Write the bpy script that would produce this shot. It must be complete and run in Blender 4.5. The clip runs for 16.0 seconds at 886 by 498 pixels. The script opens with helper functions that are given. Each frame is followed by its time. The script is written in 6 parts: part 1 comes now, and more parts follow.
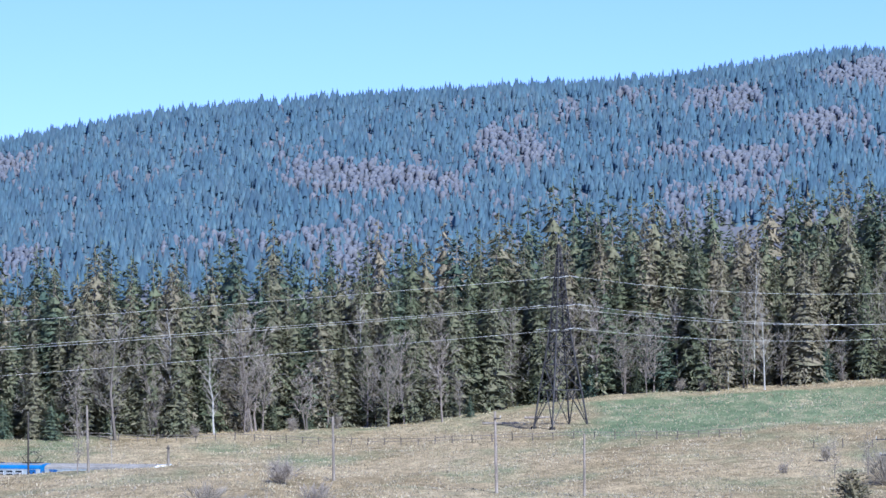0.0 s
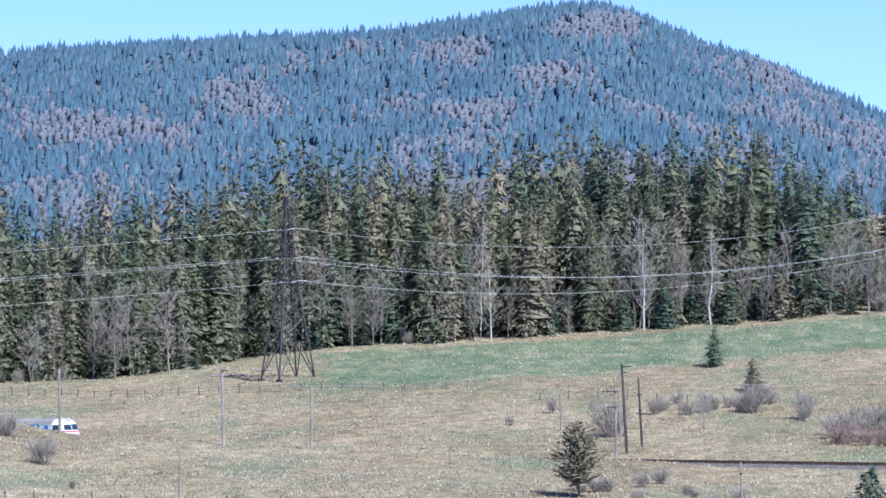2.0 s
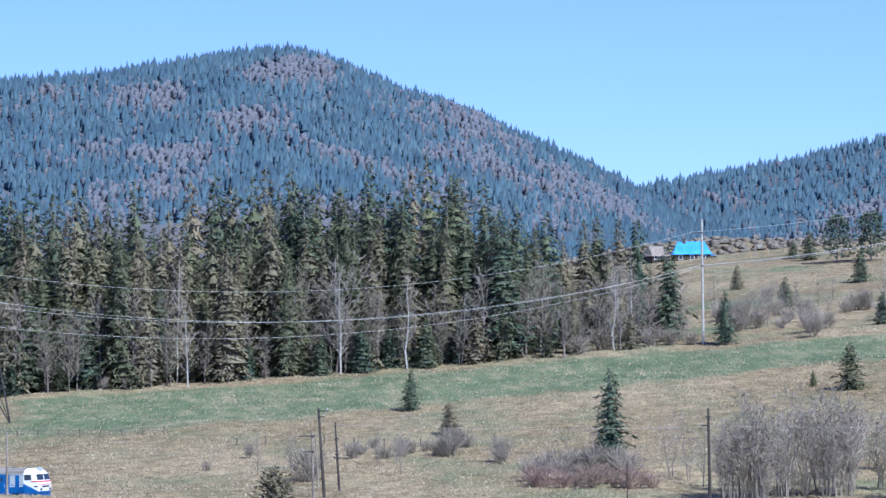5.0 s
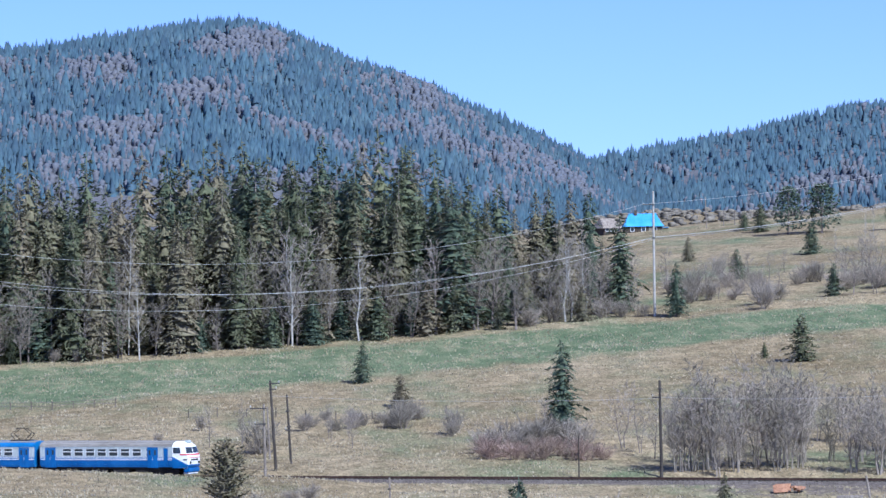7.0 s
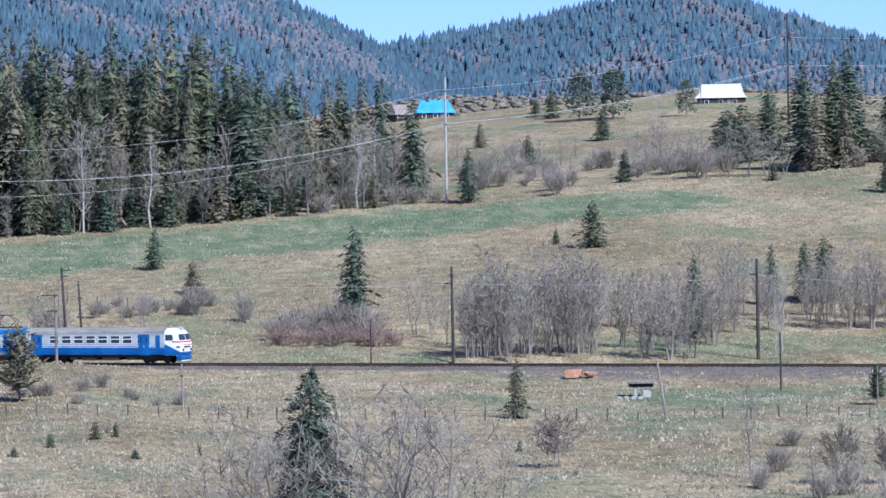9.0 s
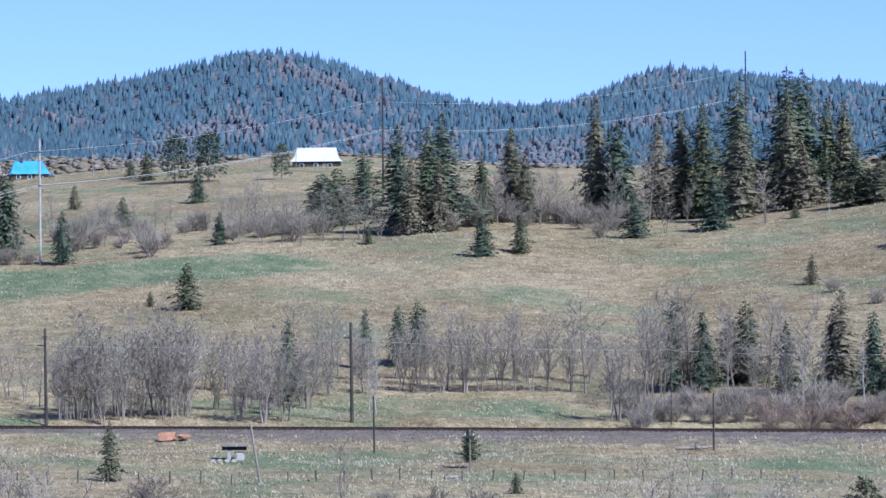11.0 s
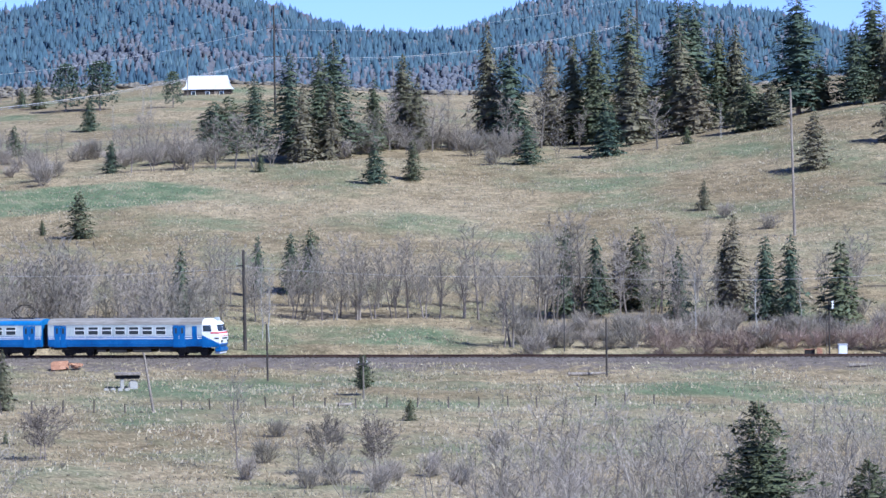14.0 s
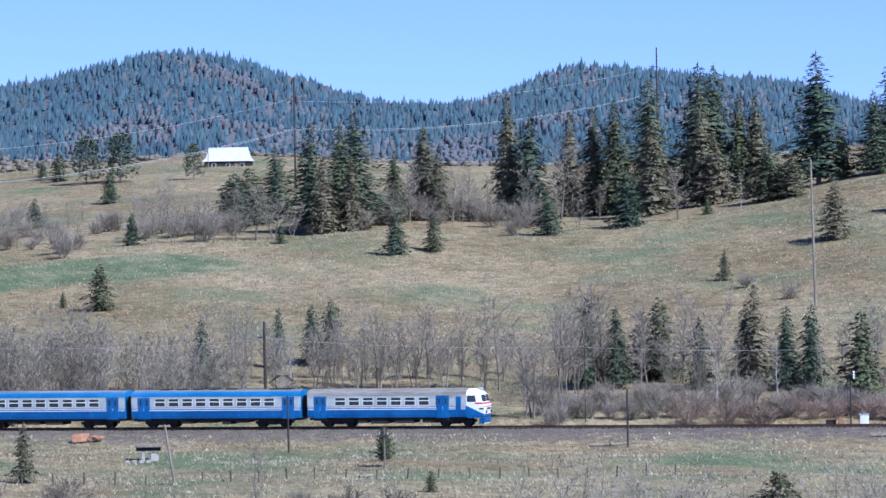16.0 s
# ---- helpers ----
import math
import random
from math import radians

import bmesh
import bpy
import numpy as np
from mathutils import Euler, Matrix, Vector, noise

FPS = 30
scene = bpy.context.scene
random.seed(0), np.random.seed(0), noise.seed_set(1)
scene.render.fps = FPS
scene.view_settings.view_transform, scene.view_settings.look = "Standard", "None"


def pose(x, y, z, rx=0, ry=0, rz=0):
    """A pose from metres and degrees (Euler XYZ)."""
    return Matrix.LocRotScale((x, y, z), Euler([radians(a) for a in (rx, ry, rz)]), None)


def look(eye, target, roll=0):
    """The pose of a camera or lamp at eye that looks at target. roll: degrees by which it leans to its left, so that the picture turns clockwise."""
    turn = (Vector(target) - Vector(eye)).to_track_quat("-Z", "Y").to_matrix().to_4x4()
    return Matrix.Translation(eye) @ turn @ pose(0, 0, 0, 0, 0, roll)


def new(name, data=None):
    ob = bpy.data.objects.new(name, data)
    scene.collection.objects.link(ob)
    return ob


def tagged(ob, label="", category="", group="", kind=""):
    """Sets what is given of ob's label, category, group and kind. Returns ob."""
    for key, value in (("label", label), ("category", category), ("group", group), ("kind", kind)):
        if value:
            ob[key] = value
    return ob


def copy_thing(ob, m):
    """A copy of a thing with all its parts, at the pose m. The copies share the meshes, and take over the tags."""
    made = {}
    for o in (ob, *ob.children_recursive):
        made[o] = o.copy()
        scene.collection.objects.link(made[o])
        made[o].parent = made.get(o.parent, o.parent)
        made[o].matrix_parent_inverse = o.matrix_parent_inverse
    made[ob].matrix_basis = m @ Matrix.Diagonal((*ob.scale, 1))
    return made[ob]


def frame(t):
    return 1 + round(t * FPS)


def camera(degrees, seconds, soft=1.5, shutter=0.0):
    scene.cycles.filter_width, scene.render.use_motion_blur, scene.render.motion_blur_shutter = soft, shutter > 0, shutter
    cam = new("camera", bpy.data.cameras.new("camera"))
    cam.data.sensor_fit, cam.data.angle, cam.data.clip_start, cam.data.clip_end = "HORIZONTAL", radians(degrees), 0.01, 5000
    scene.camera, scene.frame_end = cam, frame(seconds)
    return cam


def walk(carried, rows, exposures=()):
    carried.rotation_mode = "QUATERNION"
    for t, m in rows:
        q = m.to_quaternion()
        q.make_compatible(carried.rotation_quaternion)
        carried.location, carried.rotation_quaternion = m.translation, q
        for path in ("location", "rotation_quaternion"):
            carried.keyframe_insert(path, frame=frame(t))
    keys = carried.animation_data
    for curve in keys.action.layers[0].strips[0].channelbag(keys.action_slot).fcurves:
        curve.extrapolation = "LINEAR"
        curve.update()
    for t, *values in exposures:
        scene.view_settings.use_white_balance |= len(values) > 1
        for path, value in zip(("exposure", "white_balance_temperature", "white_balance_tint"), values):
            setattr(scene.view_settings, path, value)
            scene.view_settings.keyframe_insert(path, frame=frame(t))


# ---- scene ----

# ---- camera: stands still on the opposite slope and pans ----
EYE = (0.0, 0.0, 20.0)
PAN = ((0, 0.001, 1.248, -0.527),
       (0.5, 0.200, 0.599, -0.766),
       (1, 0.520, -0.023, -0.408),
       (1.5, 1.385, 0.155, -0.350),
       (2, 3.699, 0.569, -0.433),
       (2.5, 4.886, 1.108, -0.684),
       (3, 6.011, 1.218, -0.649),
       (3.5, 6.686, 1.202, -0.685),
       (4, 7.385, 1.270, -0.703),
       (4.2, 7.606, 1.304, -0.645),
       (6.3, 7.958, 0.763, -0.731),
       (6.5, 8.077, 0.763, -0.660),
       (7, 8.486, 0.746, -0.804),
       (7.5, 8.938, 0.610, -0.694),
       (8, 9.534, 0.531, -0.743),
       (8.5, 9.955, -0.084, -0.915),
       (9, 11.290, -0.839, -0.856),
       (9.5, 12.789, -1.052, -1.427),
       (10, 14.171, -0.764, -1.042),
       (10.2, 14.757, -0.546, -0.909),
       (12.3, 19.035, 0.209, -0.331),
       (12.5, 19.206, 0.057, -0.365),
       (13, 18.391, -0.774, -0.612),
       (13.5, 18.243, -1.100, -0.884),
       (14, 18.256, -1.053, -0.751),
       (14.5, 18.075, -0.740, -0.777),
       (15, 18.029, -0.281, -0.686),
       (15.5, 17.956, -0.168, -0.719),
       (16, 17.990, -0.082, -0.920))


def aim(az, el, roll):
    a, e = radians(az), radians(el)
    return look(EYE, (math.sin(a) * math.cos(e) * 100, math.cos(a) * math.cos(e) * 100, EYE[2] + math.sin(e) * 100), roll)


EXPOSURES = ((0, 0.84), (2.5, 0.88), (4.2, 0.72), (7, 0.58), (10, 0.62), (12.3, 0.51), (14.5, 0.70), (16, 0.51))
cam = camera(12.0, 16.0, 1.5)
walk(cam, [(t, aim(a, e, r)) for t, a, e, r in PAN], [(t, e, 5250, 10) for t, e in EXPOSURES])

# ---- daylight ----
SUN_AZ, SUN_EL = 156.0, 42.0
world = bpy.data.worlds.new("sky")
scene.world = world
world.use_nodes = True
wn = world.node_tree.nodes
sky = wn.new("ShaderNodeTexSky")
sky.sky_type, sky.sun_disc = "NISHITA", False
sky.sun_elevation, sky.sun_rotation = radians(SUN_EL), radians(SUN_AZ)
sky.altitude, sky.air_density, sky.dust_density, sky.ozone_density = 900, 0.7, 0.0, 7.0
wn["Background"].inputs["Strength"].default_value = 0.104
clear = wn.new("ShaderNodeMix")                  # clear mountain air, a little less green than the model's
clear.data_type, clear.blend_type = "RGBA", "MULTIPLY"
clear.inputs[0].default_value, clear.inputs[7].default_value = 1.0, (1.10, 0.90, 1.12, 1)
way, lift, unit = wn.new("ShaderNodeTexCoord"), wn.new("ShaderNodeVectorMath"), wn.new("ShaderNodeVectorMath")
lift.operation, unit.operation = "ADD", "NORMALIZE"
lift.inputs[1].default_value = (0, 0, 0.03)      # the valley lies high: little of the pale band at sea level's horizon
for a, b in ((way.outputs["Generated"], lift.inputs[0]), (lift.outputs[0], unit.inputs[0]), (unit.outputs[0], sky.inputs["Vector"]), (sky.outputs[0], clear.inputs[6]), (clear.outputs[2], wn["Background"].inputs["Color"])):
    world.node_tree.links.new(a, b)
sun = new("sun", bpy.data.lights.new("sun", "SUN"))
sun.data.energy, sun.data.angle, sun.data.color = 4.8, radians(0.55), (1.0, 0.95, 0.86)
sa, se = radians(SUN_AZ), radians(SUN_EL)
sun.matrix_world = look((math.sin(sa) * math.cos(se) * 300, math.cos(sa) * math.cos(se) * 300, math.sin(se) * 300), (0, 0, 0))


# ---- materials ----
def material(name, stops, rough=0.85, scale=1.0, detail=0.0, metal=0.0, bump=0.0, jitter=0.0, island=False, coords="Object", stretch=(1, 1, 1), specular=0.3, leafy=0.0, alt=None):
    """Two scales of noise run through a colour ramp, with grain, bump and a shift of value from piece to piece."""
    m = bpy.data.materials.new(name)
    m.use_nodes = True
    nt = m.node_tree
    N, L = nt.nodes, nt.links
    b = N["Principled BSDF"]
    b.inputs["Roughness"].default_value, b.inputs["Metallic"].default_value = rough, metal
    b.inputs["Specular IOR Level"].default_value = specular
    tc, mp = N.new("ShaderNodeTexCoord"), N.new("ShaderNodeMapping")
    mp.inputs["Scale"].default_value = stretch
    L.new(tc.outputs[coords], mp.inputs["Vector"])
    n1, n2 = N.new("ShaderNodeTexNoise"), N.new("ShaderNodeTexNoise")
    n1.inputs["Scale"].default_value, n2.inputs["Scale"].default_value = scale, scale * 9.7
    n1.inputs["Detail"].default_value, n2.inputs["Detail"].default_value = 4, 5
    for n in (n1, n2):
        L.new(mp.outputs[0], n.inputs["Vector"])
    mix = N.new("ShaderNodeMath")
    mix.operation = "MULTIPLY_ADD"
    mix.inputs[1].default_value = 0.4 + detail
    L.new(n2.outputs["Fac"], mix.inputs[0])
    k = N.new("ShaderNodeMath")
    k.operation = "MULTIPLY_ADD"
    k.inputs[1].default_value, k.inputs[2].default_value = 0.8 - detail, -0.1
    L.new(n1.outputs["Fac"], k.inputs[0])
    L.new(k.outputs[0], mix.inputs[2])
    outs = []
    for row in [stops] + ([alt] if alt else []):
        ramp = N.new("ShaderNodeValToRGB")
        e = ramp.color_ramp.elements
        while len(e) < len(row):
            e.new(0.5)
        for i, c in enumerate(row):
            e[i].position, e[i].color = 0.3 + 0.4 * i / max(1, len(row) - 1), (*c, 1)
        L.new(mix.outputs[0], ramp.inputs["Fac"])
        outs.append(ramp.outputs["Color"])
    out = outs[0]
    if alt:
        # each tree lies somewhere between the two ranges, and each spray strays a little from it
        both = N.new("ShaderNodeMix")
        both.data_type = "RGBA"
        stray = N.new("ShaderNodeMath")
        stray.operation = "MULTIPLY_ADD"
        stray.inputs[1].default_value = 0.45
        tree = N.new("ShaderNodeMath")
        tree.operation = "MULTIPLY_ADD"
        tree.inputs[1].default_value, tree.inputs[2].default_value = 0.95, -0.2
        L.new(N.new("ShaderNodeObjectInfo").outputs["Random"], tree.inputs[0])
        L.new(N.new("ShaderNodeNewGeometry").outputs["Random Per Island"], stray.inputs[0])
        L.new(tree.outputs[0], stray.inputs[2])
        both.clamp_factor = True
        L.new(stray.outputs[0], both.inputs[0])
        L.new(outs[0], both.inputs[6])
        L.new(outs[1], both.inputs[7])
        out = both.outputs[2]
    if jitter:
        src = N.new("ShaderNodeNewGeometry").outputs["Random Per Island"] if island else N.new("ShaderNodeObjectInfo").outputs["Random"]
        val, hsv = N.new("ShaderNodeMapRange"), N.new("ShaderNodeHueSaturation")
        val.inputs["To Min"].default_value, val.inputs["To Max"].default_value = 1 - jitter, 1 + jitter
        L.new(src, val.inputs["Value"])
        L.new(val.outputs[0], hsv.inputs["Value"])
        hue = N.new("ShaderNodeMapRange")
        hue.inputs["To Min"].default_value, hue.inputs["To Max"].default_value = 0.5 + 0.03 * jitter, 0.5 - 0.06 * jitter
        L.new(src, hue.inputs["Value"])
        L.new(hue.outputs[0], hsv.inputs["Hue"])
        L.new(out, hsv.inputs["Color"])
        out = hsv.outputs["Color"]
    L.new(out, b.inputs["Base Color"])
    if leafy:
        # thin needles and twigs let part of the light through
        tr, mx = N.new("ShaderNodeBsdfTranslucent"), N.new("ShaderNodeMixShader")
        mx.inputs[0].default_value = leafy
        L.new(out, tr.inputs["Color"])
        L.new(b.outputs[0], mx.inputs[1])
        L.new(tr.outputs[0], mx.inputs[2])
        L.new(mx.outputs[0], N["Material Output"].inputs["Surface"])
    if bump:
        bp = N.new("ShaderNodeBump")
        bp.inputs["Strength"].default_value, bp.inputs["Distance"].default_value = bump, 0.3 / scale
        L.new(n2.outputs["Fac"], bp.inputs["Height"])
        L.new(bp.outputs[0], b.inputs["Normal"])
    return m


def glass_material():
    m = bpy.data.materials.new("window_glass")
    m.use_nodes = True
    b = m.node_tree.nodes["Principled BSDF"]
    b.inputs["Base Color"].default_value = (0.03, 0.04, 0.05, 1)
    b.inputs["Roughness"].default_value, b.inputs["Specular IOR Level"].default_value = 0.06, 0.6
    return m


SPRUCE = material("spruce_needles", [(0.088, 0.118, 0.072), (0.15, 0.17, 0.098), (0.215, 0.22, 0.13)], 0.85, 0.3, 0.1, jitter=0.2, leafy=0.2, specular=0.1, alt=[(0.142, 0.128, 0.086), (0.21, 0.185, 0.124), (0.28, 0.246, 0.17)])
SPRUCE_DARK = material("fir_needles", [(0.068, 0.11, 0.09), (0.11, 0.155, 0.115), (0.165, 0.205, 0.14)], 0.85, 0.35, 0.1, jitter=0.2, leafy=0.2, specular=0.1, alt=[(0.09, 0.112, 0.066), (0.135, 0.152, 0.086), (0.19, 0.195, 0.115)])
# aerial haze is painted into both far tree colours: paler and bluer
HAZY_SPRUCE = material("haze_tinted_conifer", [(0.075, 0.128, 0.185), (0.1, 0.162, 0.218), (0.14, 0.2, 0.238)], 0.95, 0.02, 0.15, jitter=0.15, island=True, leafy=0.35, specular=0.0)
HAZY_BARE = material("haze_tinted_bare_crown", [(0.128, 0.148, 0.188), (0.156, 0.164, 0.194), (0.19, 0.186, 0.202)], 0.95, 0.03, 0.25, jitter=0.1, island=True, leafy=0.15, specular=0.0)
BARK = material("grey_bark", [(0.10, 0.085, 0.07), (0.18, 0.155, 0.135), (0.28, 0.25, 0.225)], 0.9, 2.0, 0.1, bump=0.3, jitter=0.25, stretch=(1, 1, 0.2))
BIRCH = material("birch_bark", [(0.18, 0.17, 0.155), (0.38, 0.365, 0.34), (0.54, 0.53, 0.5)], 0.8, 1.5, 0.2, stretch=(1, 1, 2.5))
TWIGS = material("bare_twigs", [(0.235, 0.208, 0.172), (0.33, 0.295, 0.248), (0.44, 0.4, 0.34)], 0.95, 0.5, 0.1, jitter=0.22, leafy=0.25, specular=0.1)
TWIGS_RED = material("reddish_twigs", [(0.24, 0.178, 0.146), (0.33, 0.252, 0.208), (0.42, 0.335, 0.28)], 0.95, 0.6, 0.1, jitter=0.2, leafy=0.25, specular=0.1)
TUFT = material("dry_grass_blades", [(0.38, 0.325, 0.215), (0.53, 0.465, 0.32), (0.67, 0.60, 0.44)], 0.95, 0.1, 0.1, jitter=0.25, island=True, leafy=0.5, specular=0.1)
WOOD = material("weathered_wood", [(0.10, 0.085, 0.07), (0.22, 0.19, 0.16), (0.34, 0.31, 0.27)], 0.9, 3.0, 0.2, bump=0.3, jitter=0.2, stretch=(1, 1, 0.15))
DARK_POLE = material("tarred_pole", [(0.025, 0.02, 0.018), (0.05, 0.043, 0.038), (0.09, 0.08, 0.07)], 0.85, 3.0, 0.2, bump=0.3, stretch=(1, 1, 0.15))
CONCRETE = material("grey_concrete", [(0.26, 0.25, 0.23), (0.36, 0.345, 0.32), (0.46, 0.44, 0.41)], 0.9, 1.5, 0.2, bump=0.2)
STEEL = material("galvanised_steel", [(0.025, 0.023, 0.025), (0.05, 0.047, 0.049), (0.09, 0.086, 0.086)], 0.7, 1.2, 0.1, metal=0.2)
WIRE = material("aluminium_wire", [(0.45, 0.45, 0.44), (0.56, 0.56, 0.55), (0.66, 0.66, 0.65)], 0.5, 0.2, 0.0, metal=0.3)
PORCELAIN = material("white_insulator", [(0.38, 0.38, 0.37), (0.5, 0.5, 0.48)], 0.3, 2.0)
RAIL = material("rusty_rail", [(0.05, 0.03, 0.022), (0.10, 0.06, 0.045), (0.15, 0.1, 0.08)], 0.7, 1.0, 0.2, metal=0.5)
SLEEPER = material("oiled_sleeper", [(0.03, 0.025, 0.02), (0.06, 0.05, 0.04)], 0.9, 2.0, 0.2)
BALLAST = material("brown_ballast", [(0.09, 0.075, 0.062), (0.16, 0.135, 0.115), (0.25, 0.215, 0.185)], 0.95, 0.6, 0.25, bump=0.8)
BLUE = material("blue_coach_paint", [(0.005, 0.07, 0.24), (0.008, 0.105, 0.33), (0.025, 0.15, 0.41)], 0.38, 0.5, 0.1, stretch=(1, 1, 0.4), specular=0.5)
ROOF_BLUE = material("light_blue_roof_paint", [(0.012, 0.11, 0.31), (0.02, 0.155, 0.40), (0.05, 0.21, 0.48)], 0.5, 0.4, 0.15)
PALE = material("pale_grey_coach_paint", [(0.29, 0.34, 0.355), (0.41, 0.46, 0.475), (0.53, 0.57, 0.575)], 0.45, 0.6, 0.15, stretch=(1, 1, 0.3))
WHITE = material("white_paint", [(0.62, 0.63, 0.64), (0.76, 0.77, 0.78), (0.82, 0.83, 0.84)], 0.45, 0.8, 0.1)
ROOF_GREY = material("grey_coach_roof", [(0.16, 0.145, 0.13), (0.25, 0.235, 0.215), (0.34, 0.32, 0.3)], 0.8, 0.4, 0.15, stretch=(0.3, 1, 1))
RED = material("red_paint", [(0.4, 0.02, 0.03), (0.55, 0.035, 0.045)], 0.45, 1.0)
BLACK = material("dusty_black_metal", [(0.012, 0.012, 0.013), (0.03, 0.028, 0.027), (0.06, 0.055, 0.05)], 0.8, 1.0, 0.2)
GLASS = glass_material()
SKYBLUE = material("sky_blue_sheet_metal", [(0.05, 0.25, 0.56), (0.08, 0.32, 0.66), (0.12, 0.39, 0.72)], 0.4, 0.4, 0.1)
ZINC = material("bare_zinc_sheet", [(0.55, 0.56, 0.57), (0.68, 0.69, 0.7), (0.78, 0.79, 0.8)], 0.4, 0.5, 0.2, metal=0.2)
LOGS = material("dark_log_wall", [(0.03, 0.024, 0.02), (0.07, 0.055, 0.045), (0.12, 0.1, 0.085)], 0.9, 1.0, 0.2, stretch=(0.3, 0.3, 3))
RUST = material("rusty_orange_plate", [(0.18, 0.09, 0.055), (0.34, 0.18, 0.11), (0.5, 0.31, 0.2)], 0.9, 0.8, 0.2)


# ---- the lie of the land ----
AZ_N, DP = radians(32.6347), 445.366          # the straight railway: bearing of its normal, distance from the eye
NX, NY, TX, TY = math.sin(AZ_N), math.cos(AZ_N), math.cos(AZ_N), -math.sin(AZ_N)


def ease(x, xs, ys, w):
    """Straight lines from knot to knot, with the corners rounded over w."""
    x = np.asarray(x, float)
    return sum(np.interp(x + o * w, xs, ys) for o in (-1, -0.6, -0.2, 0.2, 0.6, 1)) / 6


def ground(x, y):
    x, y = np.asarray(x, float), np.asarray(y, float)
    r, az = np.hypot(x, y), np.degrees(np.arctan2(x, y))
    rr = DP / np.cos(np.clip(AZ_N - np.radians(az), -1.1, 1.1))
    # meadow beyond the line, its upper edge, the saddle with the houses
    edge = ease(az, (-30, -6, -3.8, -1, 0.5, 2, 4, 6, 7.5, 9.5, 11.3, 14, 15.8, 17, 19.3, 20.5, 22.6, 24, 40), (7, 6.4, 6.2, 6.8, 8.4, 10.7, 12, 13, 14.5, 16.1, 17.5, 20.3, 20.8, 22.2, 21.4, 22.4, 26, 30, 36), 0.5)
    top = ease(az, (-30, 5, 10, 11.2, 15, 18, 21, 24, 40), (26, 30, 35.5, 36.8, 42.0, 38.2, 37, 42, 48), 0.8)
    q = np.clip((r - rr - 5) / (700 - rr - 5), 0, None)
    meadow = edge * (0.8 * q + 0.2 * q * q)
    upper = edge + (top - edge) * np.clip((r - 700) / 300, 0, 1)
    z = np.where(q < 1, meadow, upper)
    z = z - ease(r, (0, 1240, 1330, 1600, 1900, 6000), (0, 0, 3, 22, 30, 30), 40)
    z = z + ease(az, (-30, 8.5, 10, 11.5, 13, 16, 20, 24, 40), (0, 0, 6.5, 8.5, 5, 3.5, 3.5, 3, 3), 0.5) * ease(r, (0, 1010, 1200, 1240, 1500), (0, 0, 1, 1, 0), 15)
    # wooded mountains behind
    ridge = ease(az, (-40, -6, -3.8, -1.2, 0.9, 3, 4.7, 5.5, 6.1, 7.1, 8.1, 9.1, 10.4, 11.5, 30), (170, 218, 246, 259, 266, 272, 289, 296, 294, 259, 238, 203, 158, 100, 40), 0.35)
    z = z + (ridge - 15) * ease(r, (0, 2300, 2800, 3300, 3800, 4300, 5200), (0, 0, 0.22, 0.6, 1, 0.85, 0.6), 120)
    second = ease(az, (-40, 8, 10.4, 11.4, 12.6, 13.2, 14.1, 14.7, 15.5, 16.7, 17.4, 18.2, 18.7, 19.7, 20.6, 21.7, 22.7, 23.8, 27, 40), (120, 132, 156, 169, 185, 196, 213, 213, 199, 166, 153, 153, 159, 194, 188, 177, 173, 144, 120, 110), 0.3)
    far = (second + 10) * ease(r, (0, 2700, 3300, 3900, 4400, 4900, 5400), (0, 0, 0.25, 0.62, 1, 0.8, 0.6), 100)
    z = np.where(r > 2000, np.maximum(z, far + np.minimum(z, 0)), z)
    # near bank, valley floor and the slope under the eye
    bank = ease(az, (-30, -6, -5.4, -4.9, -4.2, -3.8, -2.4, -1.4, 1, 2.6, 4, 5.2, 6.7, 7.5, 12, 40), (3.2, 3.2, 3.3, 3.9, 4.3, 4.7, 4.6, 2.8, 2.0, 1.4, 1.0, 0.65, 0.35, -0.9, -1.3, -1.3), 0.3)
    back = rr - r
    near = bank * ease(back, (0, 7, 14, 60, 140), (0, 0.3, 1, 0.8, 0.0), 3) - ease(back, (0, 40, 150, 230), (0, 0.3, 2.6, 3.0), 15)
    slope = ease(r, (0, 30, 100, 170, 230, 300, 340), (18.4, 14, 6, 0.5, -2.2, -3, -3), 10)
    k = np.clip((r - 240) / 120, 0, 1)
    near = np.where(r < 360, slope * (1 - k) + near * k, near)
    z = np.where(r < rr, near, z)
    # level bed of the line between shallow ditches
    d = np.abs(r - rr)
    z = z * np.clip((d - 3.5) / 3.0, 0, 1) - 0.55 * np.clip((8 - d) / 3, 0, 1)
    lump = np.sin(x * 0.11 + 1.3 * np.sin(y * 0.05)) * np.sin(y * 0.13 + np.sin(x * 0.07)) * 0.25 + np.sin(x * 0.41 + y * 0.23) * np.sin(y * 0.37 - x * 0.19) * 0.10
    return z + lump * np.clip((d - 8) / 10, 0, 1) * np.clip((r - 20) / 40, 0, 1)


def polar(az, r):
    a = radians(az)
    return r * math.sin(a), r * math.cos(a)


def on_ground(az, r, sink=0.0):
    x, y = polar(az, r)
    return Vector((x, y, float(ground(x, y)) - sink))


# ---- mesh tools ----
def mesh_object(name, verts, faces, mat, parent=None, label="", normals=None):
    me = bpy.data.meshes.new(name)
    me.from_pydata([tuple(v) for v in verts], [], faces)
    if normals is not None:
        me.polygons.foreach_set("use_smooth", [True] * len(me.polygons))
        me.normals_split_custom_set_from_vertices(normals)
    for m in (mat if isinstance(mat, (list, tuple)) else [mat]):
        me.materials.append(m)
    ob = new(name, me)
    if parent is not None:
        ob.parent = parent
    return tagged(ob, label)


